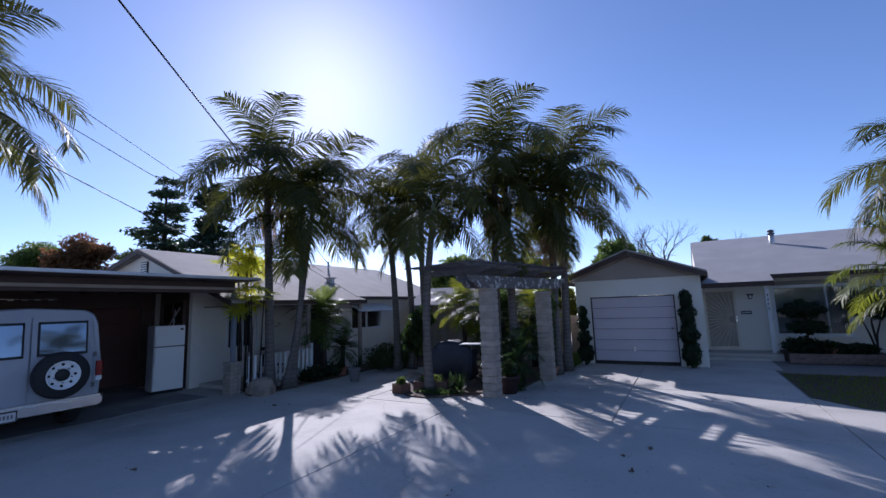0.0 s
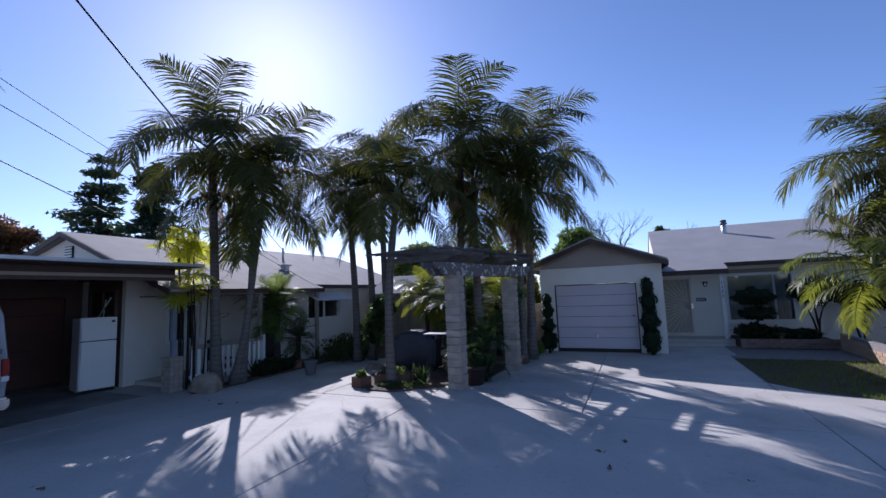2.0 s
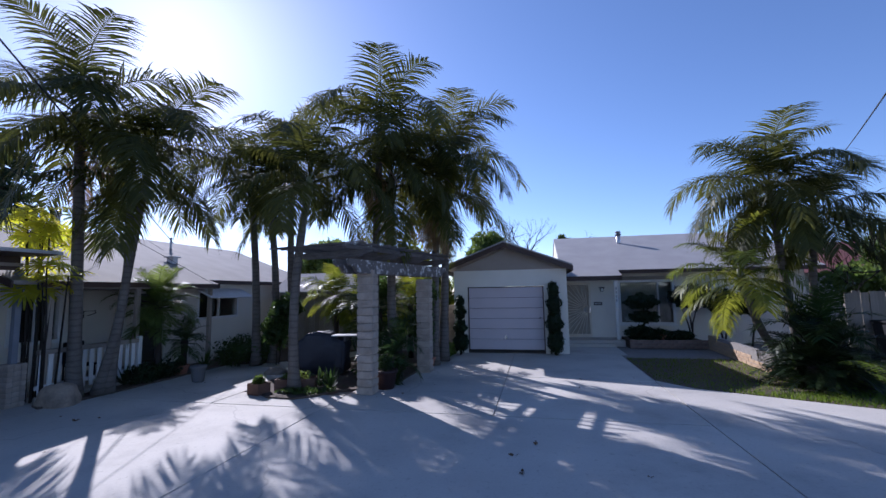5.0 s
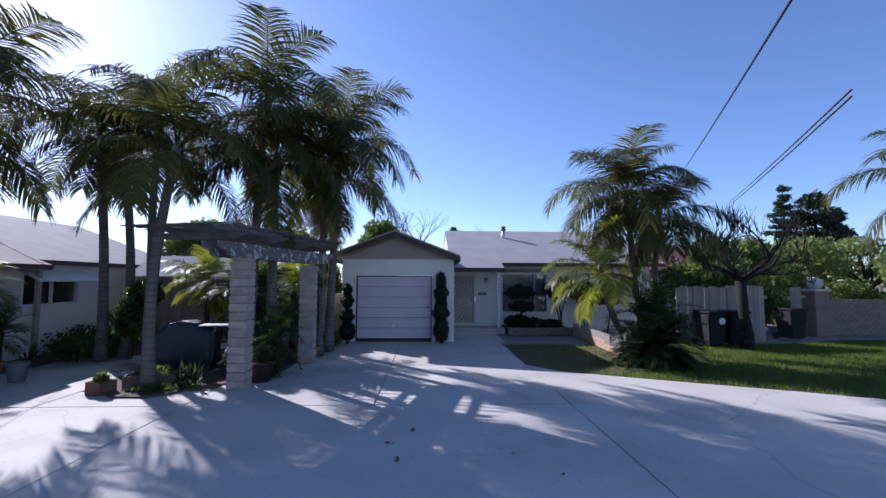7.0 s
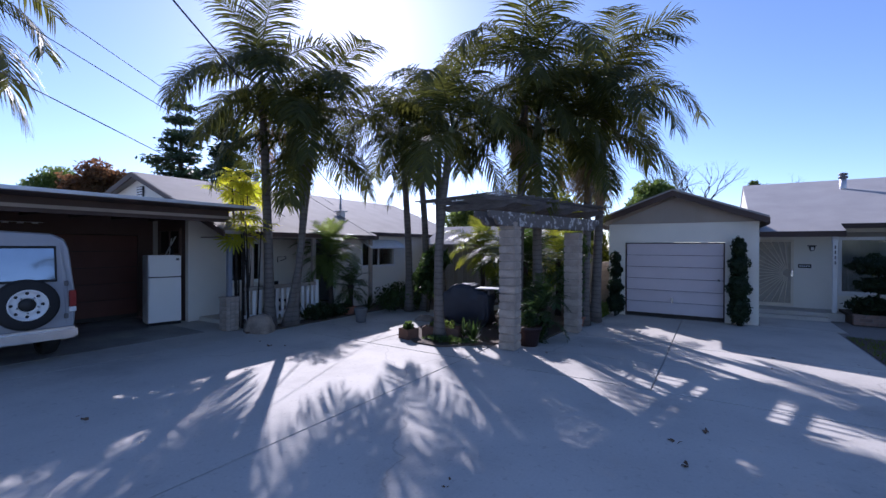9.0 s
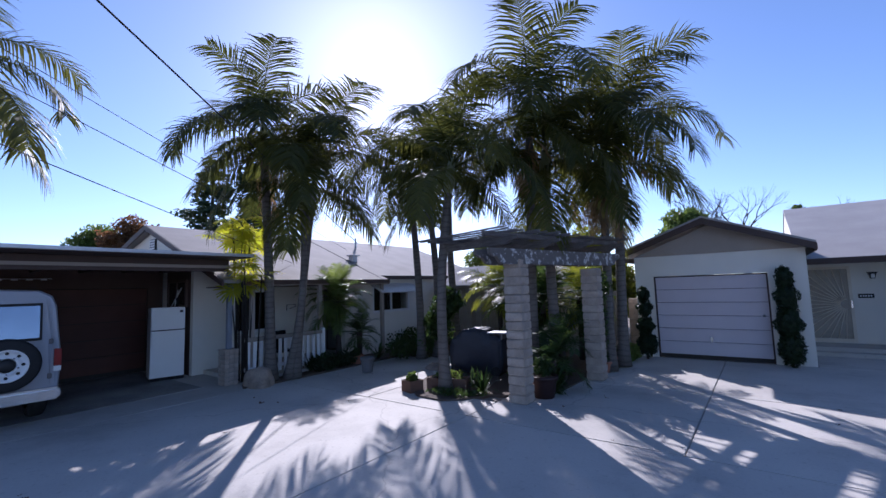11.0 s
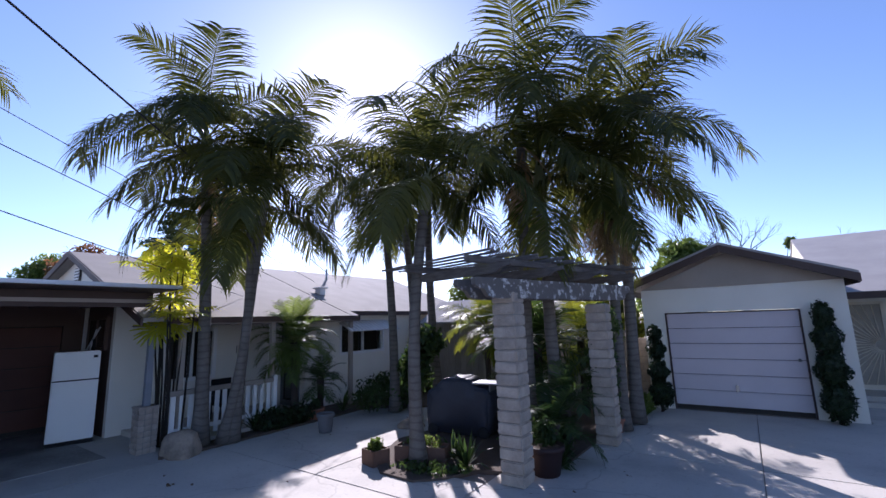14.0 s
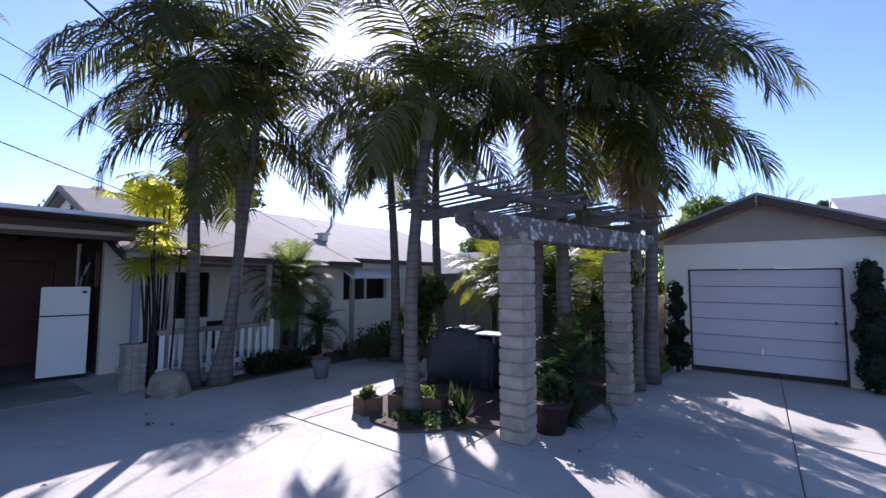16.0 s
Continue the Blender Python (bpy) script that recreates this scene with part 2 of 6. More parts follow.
DARKGLASS = mat("tinted_glass", (0.015, 0.017, 0.02), 0.03, scale=3, bump=0, spec=1.0)
CABLE = mat("cable", (0.02, 0.02, 0.022), 0.6, bump=0)
BARK = mat("dark_bark", (0.065, 0.05, 0.042), 0.95, dark=(0.02, 0.016, 0.014), scale=8, fine=30, bump=1.2, amount=0.9, stretch=(1, 1, 0.4))
PALMBARK = trunk_mat("palm_bark", (0.155, 0.14, 0.125), (0.07, 0.06, 0.053))
SHAFT = mat("crownshaft", (0.14, 0.17, 0.08), 0.45, dark=(0.16, 0.12, 0.06), scale=3, fine=20, bump=0.15, stretch=(6, 6, 0.5))
CANE = mat("cane_stem", (0.10, 0.085, 0.06), 0.8, scale=6, fine=40, bump=0.4)
FROND = leaf_mat("king_palm_leaf", (0.025, 0.033, 0.010), (0.076, 0.082, 0.020), through_light=0.42, rough=0.5)
FAN_YEL = leaf_mat("fan_leaf_yellow", (0.20, 0.24, 0.03), (0.36, 0.36, 0.045), through_light=0.58)
FROND_YEL = leaf_mat("yellow_green_leaf", (0.06, 0.09, 0.018), (0.15, 0.165, 0.028), through_light=0.42)
FROND_DRY = leaf_mat("dry_leaf", (0.12, 0.085, 0.045), (0.22, 0.16, 0.085), through_light=0.35, rough=0.7)
SAGO = leaf_mat("sago_leaf", (0.007, 0.015, 0.006), (0.018, 0.032, 0.010), through_light=0.08, rough=0.4)
SHRUB = leaf_mat("shrub_leaf", (0.017, 0.036, 0.012), (0.045, 0.075, 0.021), through_light=0.32)
TOPIARY = leaf_mat("clipped_juniper", (0.008, 0.018, 0.008), (0.022, 0.04, 0.014), through_light=0.15)
CONIFER = leaf_mat("conifer_needle", (0.015, 0.032, 0.018), (0.04, 0.065, 0.03), through_light=0.2)
AUTUMN = leaf_mat("autumn_leaf", (0.05, 0.032, 0.018), (0.13, 0.08, 0.032), through_light=0.5)
CITRUS = leaf_mat("hedge_leaf", (0.05, 0.085, 0.022), (0.13, 0.17, 0.05), through_light=0.4)
GRASS = leaf_mat("grass_blade", (0.032, 0.066, 0.012), (0.10, 0.15, 0.026), through_light=0.45)
RED_TILE = mat("far_red_roof", (0.30, 0.11, 0.09), 0.85, scale=3, fine=20, bump=0.4)
SIGNM = mat("sign_black", (0.02, 0.02, 0.02), 0.5, bump=0)
WHITEPRINT = mat("white_letter", (0.8, 0.8, 0.78), 0.6, bump=0)
DRYLEAF = mat("fallen_leaf", (0.14, 0.085, 0.05), 0.9, scale=20, bump=0.3, spread=0.2)


# ---- small building kit ----
def box(bm, x0, x1, y0, y1, z0, z1, bevel=0.0):
    r = bmesh.ops.create_cube(bm, size=1.0)
    vs = r["verts"]
    for v in vs:
        v.co = Vector(((x0 + x1) / 2 + v.co.x * (x1 - x0), (y0 + y1) / 2 + v.co.y * (y1 - y0), (z0 + z1) / 2 + v.co.z * (z1 - z0)))
    if bevel:
        es = list({e for v in vs for e in v.link_edges})
        bmesh.ops.bevel(bm, geom=es, offset=bevel, segments=2, affect='EDGES', clamp_overlap=True)
    return bm


def boxed(x0, x1, y0, y1, z0, z1, bevel=0.0):
    return box(bmesh.new(), x0, x1, y0, y1, z0, z1, bevel)


def prism(bm, outline, axis, a, b):
    """An outline in the two other axes, drawn out along axis from a to b."""
    def at(p, w):
        return {"x": (w, p[0], p[1]), "y": (p[0], w, p[1]), "z": (p[0], p[1], w)}[axis]
    lo = [bm.verts.new(at(p, a)) for p in outline]
    hi = [bm.verts.new(at(p, b)) for p in outline]
    bm.faces.new(lo)
    bm.faces.new(list(reversed(hi)))
    k = len(outline)
    for i in range(k):
        bm.faces.new((lo[i], hi[i], hi[(i + 1) % k], lo[(i + 1) % k]))
    bmesh.ops.recalc_face_normals(bm, faces=bm.faces)
    return bm


def tube(bm, pts, radii, sides=8, cap=True):
    """A round stem through pts."""
    pts = [Vector(p) for p in pts]
    rings = []
    for i, p in enumerate(pts):
        d = (pts[min(i + 1, len(pts) - 1)] - pts[max(i - 1, 0)]).normalized()
        u = d.cross(Vector((0.31, 0.95, 0.05))).normalized() if abs(d.z) > 0.3 else d.cross(Vector((0, 0, 1))).normalized()
        w = d.cross(u)
        rings.append([bm.verts.new(p + (u * math.cos(2 * math.pi * k / sides) + w * math.sin(2 * math.pi * k / sides)) * radii[i]) for k in range(sides)])
    for a, b in zip(rings, rings[1:]):
        for k in range(sides):
            f = bm.faces.new((a[k], a[(k + 1) % sides], b[(k + 1) % sides], b[k]))
            f.smooth = True
    if cap:
        bm.faces.new(list(reversed(rings[0])))
        bm.faces.new(rings[-1])
    return bm


def lathe(bm, profile, sides=24, centre=(0, 0), cap=True):
    """(radius, height) pairs turned round the upright axis."""
    rings = [[bm.verts.new((centre[0] + r * math.cos(2 * math.pi * k / sides), centre[1] + r * math.sin(2 * math.pi * k / sides), z)) for k in range(sides)] for r, z in profile]
    for a, b in zip(rings, rings[1:]):
        for k in range(sides):
            f = bm.faces.new((a[k], a[(k + 1) % sides], b[(k + 1) % sides], b[k]))
            f.smooth = True
    if cap:
        bm.faces.new(list(reversed(rings[0])))
        bm.faces.new(rings[-1])
    return bm


def mesh_of(name, bm, material):
    me = bpy.data.meshes.new(name)
    bm.to_mesh(me)
    bm.free()
    me.materials.append(material)
    return me


def part(name, bm, material, parent=None, label=""):
    me = bm if isinstance(bm, bpy.types.Mesh) else mesh_of(name, bm, material)
    ob = new(name, me)
    ob.parent = parent
    return tagged(ob, label)


def thing(name, at, turn=0, label="", category="", group="", kind=""):
    ob = new(name)
    ob.empty_display_size = 0.2
    ob.matrix_basis = pose(*at, 0, 0, turn)
    return tagged(ob, label, category, group, kind)


def solid(name, bm, material, label, category, group="", kind="", at=(0, 0, 0), turn=0):
    ob = part(name, bm, material)
    ob.matrix_basis = pose(*at, 0, 0, turn)
    return tagged(ob, label, category, group, kind)


def wall_bm(axis, at, thick, a, b, z0, z1, openings=()):
    """A wall along axis from a to b, its outer face at 'at', with openings (a0, a1, z0, z1) through it."""
    bm = bmesh.new()
    cuts = sorted({a, b, *[o[0] for o in openings], *[o[1] for o in openings]})
    for p, q in zip(cuts, cuts[1:]):
        holes = sorted((o[2], o[3]) for o in openings if o[0] <= p and o[1] >= q)
        z = z0
        for h0, h1 in holes + [(z1, z1)]:
            if h0 > z + 1e-4:
                if axis == "x":
                    box(bm, p, q, min(at, at + thick), max(at, at + thick), z, h0)
                else:
                    box(bm, min(at, at + thick), max(at, at + thick), p, q, z, h0)
            z = max(z, h1)
    bmesh.ops.remove_doubles(bm, verts=bm.verts, dist=0.0005)
    return bm


def leaf_cloud(blobs, count, size, seed, shell=0.35, flat=0.0, long=1.8):
    """Many small folded leaves in the given (centre, radii) bodies, thicker towards their skin."""
    g = np.random.default_rng(seed)
    vol = np.array([b[1][0] * b[1][1] * b[1][2] for b in blobs]) ** 0.75
    which = g.choice(len(blobs), count, p=vol / vol.sum())
    c = np.array([b[0] for b in blobs], float)[which]
    r = np.array([b[1] for b in blobs], float)[which]
    d = g.normal(size=(count, 3))
    d /= np.linalg.norm(d, axis=1)[:, None]
    rad = 1 - np.abs(g.normal(0, shell, count))
    bump = 1 + 0.22 * np.sin(d[:, 0] * 7 + which * 2.1) * np.cos(d[:, 2] * 6 + which) + g.normal(0, 0.05, count)
    p = c + d * r * (np.clip(rad, 0.05, 1.15) * bump)[:, None]
    u = g.normal(size=(count, 3))
    u[:, 2] *= 1 - flat
    u /= np.linalg.norm(u, axis=1)[:, None]
    w = np.cross(u, g.normal(size=(count, 3)))
    w /= np.linalg.norm(w, axis=1)[:, None]
    s = size * g.uniform(0.6, 1.4, count)[:, None]
    v = np.concatenate([p - u * s * long / 2, p + w * s * 0.35, p + u * s * long / 2, p - w * s * 0.35])
    i = np.arange(count)
    f = np.stack([i, i + count, i + 2 * count, i + 3 * count], 1)
    me = bpy.data.meshes.new("leaves")
    me.from_pydata(v.tolist(), [], f.tolist())
    return me


def foliage(name, me, material, parent=None):
    me.materials.append(material)
    ob = new(name, me)
    ob.parent = parent
    return ob


def frond_mesh(name, length, lift, bend, leaflets, leaf_len, leaf_w, droop, material, seed, stem=0.16, vee=0.25, thick=0.022):
    """A feather leaf: an arching rib and two rows of drooping leaflets. It starts at the origin, outwards along x."""
    g = random.Random(seed)
    bm = bmesh.new()
    pts, p, a = [Vector((0, 0, 0))], Vector((0, 0, 0)), radians(lift)
    n = 14
    side = g.uniform(-0.25, 0.25)
    for i in range(n):
        s = (i + 1) / n
        a -= radians(bend) / n * (0.4 + 1.2 * s)
        p = p + Vector((math.cos(a), side * s * 0.5, math.sin(a))) * (length / n)
        pts.append(p.copy())
    tube(bm, pts, [thick * (1 - 0.85 * i / n) for i in range(n + 1)], 5)
    for k in range(leaflets):
        s = stem + (1 - stem) * (k + 0.5) / leaflets
        i = min(int(s * n), n - 1)
        q = pts[i].lerp(pts[i + 1], s * n - i)
        t = (pts[i + 1] - pts[i]).normalized()
        up = Vector((0, 0, 1))
        lat = t.cross(up)
        lat = lat.normalized() if lat.length > 0.05 else Vector((0, 1, 0))
        nrm = lat.cross(t).normalized()
        size = leaf_len * (0.45 + 0.75 * math.sin(math.pi * min(1, 0.15 + 0.78 * s))) * g.uniform(0.85, 1.12)
        for sg in (-1, 1):
            ahead = 0.30 + 0.5 * s + g.uniform(-0.12, 0.12)
            d = (lat * sg + t * ahead + nrm * (vee + g.uniform(-0.2, 0.2))).normalized()
            fall = droop * g.uniform(0.6, 1.35)
            c, prev = q.copy(), None
            wdir = d.cross(nrm).normalized()
            for j in range(4):
                f = j / 3
                w = leaf_w * (0.55, 1.0, 0.8, 0.08)[j]
                ring = (bm.verts.new(c - wdir * w / 2), bm.verts.new(c + wdir * w / 2))
                if prev:
                    bm.faces.new((prev[0], prev[1], ring[1], ring[0]))
                prev = ring
                d = (d + Vector((0, 0, -1)) * fall * (0.35 + f)).normalized()
                c = c + d * size / 3
    return mesh_of(name, bm, material)


def frond_set(prefix, length, leaf_len, leaf_w, droop, material, seed, leaflets=46, lifts=(78, 62, 46, 28, 8, -22), bends=(45, 70, 85, 85, 75, 45), **more):
    return [frond_mesh("frond", length * (1 - 0.06 * abs(i - 2)), lf, bd, leaflets, leaf_len, leaf_w, droop * (0.7 + 0.18 * i), material, seed + i * 7 + v, **more)
            for i, (lf, bd) in enumerate(zip(lifts, bends)) for v in range(2)]


def crown_of(parent, top, meshes, count, seed, scale=1.0, name="frond", low=0.0, high=1.0):
    """Leaves set round the top by the golden angle, the young ones upright and the old ones hanging."""
    g = random.Random(seed)
    k = len(meshes)
    for i in range(count):
        f = low + (high - low) * (i + 0.5) / count
        j = min(k - 1, int(f * k / 2) * 2 + g.randrange(2))
        ob = new(name, meshes[j])
        ob.parent = parent
        s = scale * g.uniform(0.86, 1.1)
        ob.matrix_basis = pose(top[0], top[1], top[2] - 0.25 * f * scale, g.uniform(-6, 6), g.uniform(-8, 8), i * 137.5 + g.uniform(-18, 18)) @ Matrix.Scale(s, 4)


KING = frond_set("king", 2.6, 0.72, 0.032, 0.52, FROND, 11, leaflets=60, lifts=(78, 60, 42, 24, 2, -30), bends=(76, 102, 112, 104, 80, 42), vee=0.18)
KING_YEL = frond_set("king_yellow", 2.1, 0.55, 0.03, 0.42, FROND_YEL, 51, leaflets=46)
ARECA = frond_set("areca", 1.35, 0.42, 0.032, 0.22, SHRUB, 91, leaflets=26)
PYGMY = frond_set("pygmy", 1.1, 0.26, 0.014, 0.2, CITRUS, 131, leaflets=44)
SAGOS = frond_set("sago", 1.2, 0.2, 0.018, 0.02, SAGO, 171, leaflets=46, lifts=(70, 52, 36, 20, 8, -5), bends=(40, 50, 55, 50, 45, 30), vee=0.35)
DRY = frond_set("dry", 1.6, 0.45, 0.03, 0.5, FROND_DRY, 211, leaflets=34, lifts=(-40, -55, -68), bends=(35, 25, 15))


def palm(base, top, fronds, seed, girth=0.11, scale=1.0, meshes=None, label="", shaft=0.75, dry=0, low=0.0, high=1.0):
    """A feather palm: ringed stem with a swollen foot, green crownshaft, and single leaves."""
    g = random.Random(seed)
    t = thing("palm_tree", base, 0, label or "tall king palm with ringed grey trunk and drooping fronds", "palm tree", "king palms of the front yard")
    d = Vector(top) - Vector(base)
    bow = Vector((g.uniform(-0.12, 0.12), g.uniform(-0.12, 0.12), 0))
    pts, rad = [], []
    n = 16
    for i in range(n + 1):
        f = i / n
        pts.append(Vector((d.x * f, d.y * f, d.z * f)) + bow * math.sin(math.pi * f))
        rad.append(girth * (1.0 + 0.55 * math.exp(-f * 14) - 0.25 * f) * (1 + 0.03 * (i % 2)))
    part("trunk", tube(bmesh.new(), pts, rad, 14), PALMBARK, t)
    if shaft:
        e = (pts[-1] - pts[-2]).normalized()
        q = [pts[-1] + e * shaft * k / 4 - e * 0.02 for k in range(5)]
        part("crownshaft", tube(bmesh.new(), q, [girth * c for c in (0.8, 1.15, 1.0, 0.75, 0.35)], 12), SHAFT, t)
        head = q[-1] - e * 0.12
    else:
        head = pts[-1]
    crown_of(t, head, meshes or KING, fronds, seed, scale, low=low, high=high)
    if dry:
        crown_of(t, head - Vector((0, 0, shaft * 0.9)), DRY, dry, seed + 5, scale * 0.75, name="dead_frond")
    spear = tube(bmesh.new(), [head, head + Vector((0.05, 0.03, 1.2 * scale))], [0.02, 0.004], 5)
    part("spear_leaf", spear, FROND, t)
    return t


# ---- ground ----
bm = bmesh.new()
prism(bm, [(-400, -300), (400, -300), (400, 500), (-400, 500)], "z", -0.6, -0.05)
solid("ground", bm, EARTH, "bare brown earth round the houses", "ground", kind="structure")

# driveway of cast slabs with open joints
drive = thing("driveway", (0, 0, 0), 0, "pale worn concrete driveway with slab joints", "driveway", kind="structure")
G = 0.006
part("base", boxed(-60, 60, -40, 18.5, -0.3, -0.025), MORTAR, drive)
for (x0, x1, y0, y1) in [(-60, -14, -40, 8.5), (-14, -6.6, -10, 8.5), (-6.6, -1.66, -10, 8.5), (-1.66, 4.4, -10, 8.5),
                         (4.4, 12, -10, 1.5), (-14, 12, -40, -10), (12, 60, -40, 3.0),
                         (-6.6, -3.9, 8.5, 12.0), (-6.6, -3.6, 12.0, 15.5), (-3.9, -1.66, 8.5, 9.4),
                         (-1.66, 1.28, 8.5, 11.6), (1.28, 4.4, 8.5, 11.6), (-0.95, 1.28, 11.6, 15.28), (1.28, 4.4, 11.6, 15.28), (2.98, 4.6, 15.28, 17.3)]:
    part("slab", boxed(x0 + G, x1 - G, y0 + G, y1 - G, -0.12, 0.0, 0.008), CONCRETE, drive)
bm = bmesh.new()
prism(bm, [(4.4 + G, 1.5 + G), (12 - G, 1.5 + G), (12 - G, 7.5), (8.75, 9.12), (6.5, 10.14), (4.95, 10.92), (4.4 + G, 11.6)], "z", -0.12, 0.0)
part("slab", bm, CONCRETE, drive)
bm = bmesh.new()
prism(bm, [(12 + G, 3 + G), (60, 3 + G), (60, 3.6), (12 + G, 7.45)], "z", -0.12, 0.0)
part("slab", bm, CONCRETE, drive)

# lawn
bm = bmesh.new()
LAWN = [(4.45, 14.75), (4.45, 11.62), (5.0, 10.94), (6.5, 10.18), (8.75, 9.16), (12.0, 7.53), (20, 4.95), (40, 4.95), (40, 15.0), (16.5, 15.6), (13, 14.6), (7.4, 14.75)]
prism(bm, LAWN, "z", -0.2, -0.012)
solid("lawn", bm, MULCH, "short green lawn with bare soil by the drive", "lawn", kind="structure")


def inside(x, y, poly):
    c = False
    for (x0, y0), (x1, y1) in zip(poly, poly[1:] + poly[:1]):
        if (y0 > y) != (y1 > y) and x < (x1 - x0) * (y - y0) / (y1 - y0) + x0:
            c = not c
    return c


def grass(name, area, x0, x1, y0, y1, count, height, material, seed, label, thin=None):
    g = np.random.default_rng(seed)
    v, f = [], []
    for x, y, a, h, b in zip(g.uniform(x0, x1, count), g.uniform(y0, y1, count), g.uniform(0, 6.28, count), g.uniform(0.5, 1.2, count) * height, g.uniform(-0.6, 0.6, count)):
        if not inside(x, y, area) or (thin and thin(x, y)):
            continue
        k, c, s = len(v), math.cos(a) * 0.008, math.sin(a) * 0.008
        v += [(x - c, y - s, -0.015), (x + c, y + s, -0.015), (x + b * h * math.sin(a), y + b * h * math.cos(a), h)]
        f.append((k, k + 1, k + 2))
    me = bpy.data.meshes.new(name)
    me.from_pydata(v, [], f)
    me.materials.append(material)
    return tagged(new(name, me), label, "grass", kind="stuff")


def bare(x, y):
    return x < 7.3 and y > 10.75 and noise.noise(Vector((x * 0.7, y * 0.7, 0.3))) > -0.6


grass("grass", LAWN, 4.4, 18, 4.5, 15.4, 120000, 0.07, GRASS, 5, "short bright green lawn grass", bare)
grass("sparse_grass", LAWN, 4.4, 7.3, 10.2, 14.8, 5000, 0.04, GRASS, 6, "thin dry grass on bare soil")


# ---- right-hand house with its garage ----
house = thing("house", (0, 0, 0), 0, "low white stucco house with attached garage and pale shingle roof", "house")
# garage walls: front with the door opening, gable above
part("wall", wall_bm("x", 15.3, 0.15, -0.62, 2.95, -0.1, 2.62, [(-0.17, 2.24, -0.1, 2.09)]), STUCCO, house)
part("wall", wall_bm("y", -0.62, 0.15, 15.45, 22.5, -0.1, 2.62), STUCCO, house)
part("wall", wall_bm("y", 2.80, 0.15, 15.45, 18.4, -0.1, 2.62), STUCCO, house)
bm = bmesh.new()
prism(bm, [(-0.62, 2.62), (2.95, 2.62), (1.165, 3.34)], "y", 15.26, 15.42)
part("gable", bm, TAUPE, house, "taupe painted gable panel")


def roof_slab(bm, a, b, y0, y1, thick):
    """A sloping slab between the (x, z) points a and b, from y0 to y1."""
    return prism(bm, [a, b, (b[0], b[1] - thick), (a[0], a[1] - thick)], "y", y0, y1)


PEAK = (1.05, 3.53)
bm = bmesh.new()
roof_slab(bm, (-1.02, 2.74), PEAK, 14.93, 22.5, 0.06)
part("roof", bm, SHINGLE, house)
bm = bmesh.new()
roof_slab(bm, (PEAK[0] + 0.002, PEAK[1]), (3.12, 2.74), 14.93, 20.0, 0.06)
part("roof", bm, SHINGLE, house)
bm = bmesh.new()
roof_slab(bm, (-1.03, 2.685), (PEAK[0], 3.475), 14.90, 14.95, 0.15)
part("barge_board", bm, FASCIA, house, "dark brown barge board")
bm = bmesh.new()
roof_slab(bm, (PEAK[0] + 0.002, 3.475), (3.13, 2.685), 14.90, 14.95, 0.15)
part("barge_board", bm, FASCIA, house, "dark brown barge board")
bm = bmesh.new()
roof_slab(bm, (-1.0, 2.665), (PEAK[0], 3.455), 14.955, 15.25, 0.03)
part("soffit", bm, SOFFIT, house)
bm = bmesh.new()
roof_slab(bm, (PEAK[0] + 0.002, 3.455), (3.1, 2.665), 14.955, 15.25, 0.03)
part("soffit", bm, SOFFIT, house)
part("eave_board", boxed(3.08, 3.12, 14.96, 18.0, 2.52, 2.67), FASCIA, house)
part("eave_board", boxed(-1.02, -0.98, 14.96, 22.5, 2.52, 2.67), FASCIA, house)

# garage door: jamb, six sections, handle
# near-black board behind the panels paints the shade of joints and bottom gap
gd = part("garage_door", boxed(-0.168, 2.238, 15.40, 15.44, 0.0, 2.085), INTERIOR_SHADE, house, "mauve-grey sectional garage door, closed")
for i in range(6):
    z0 = 0.105 + i * 0.327
    bm = boxed(-0.135, 2.205, 15.335, 15.385, z0, z0 + 0.316, 0.008)
    box(bm, -0.135, 2.205, 15.298 if i % 2 else 15.318, 15.336, z0 + 0.262, z0 + 0.309, 0.006)
    part("panel", bm, MAUVE, gd)
part("handle", boxed(1.0, 1.05, 15.29, 15.335, 0.42, 0.56, 0.01), CHROME, gd, "worn metal lift handle")
part("lock", boxed(2.08, 2.13, 15.31, 15.335, 1.05, 1.12, 0.01), STEELPOST, gd)
bm = boxed(-0.166, -0.138, 15.285, 15.398, 0.0, 2.084)
box(bm, 2.208, 2.236, 15.285, 15.398, 0.0, 2.084)
box(bm, -0.137, 2.207, 15.285, 15.398, 2.068, 2.084)
part("door_frame", bm, FASCIA, house)

# porch wall with the entrance, and the wall with the wide window
part("wall", wall_bm("x", 18.4, 0.15, 2.95, 11.0, -0.1, 2.72, [(3.07, 4.0, 0.2, 2.2), (5.02, 6.85, 0.68, 2.22)]), STUCCO, house)
part("wall", wall_bm("y", 10.85, 0.15, 18.55, 27.0, -0.1, 2.72), STUCCO, house)
part("wall", wall_bm("x", 27.0, 0.15, 2.95, 11.0, -0.1, 2.72), STUCCO, house)
part("wall", wall_bm("y", 2.95, 0.15, 18.56, 27.0, -0.1, 2.72), STUCCO, house)
# unseen floor, coloured near-black in place of the room's shade
part("floor", boxed(3.1, 10.85, 18.55, 27.0, 0.0, 0.18), INTERIOR_SHADE, house)
part("ceiling", boxed(2.9, 11.05, 18.4, 27.2, 2.72, 2.78), SOFFIT, house)
part("inner_wall", boxed(3.12, 10.84, 21.0, 21.1, 0.18, 2.72), TAUPE, house)
prof = [(17.35, 2.42), (23.0, 4.45), (28.4, 2.5), (28.4, 2.42), (23.0, 4.37), (17.35, 2.34)]
bm = prism(bmesh.new(), prof, "x", 2.95, 4.95)
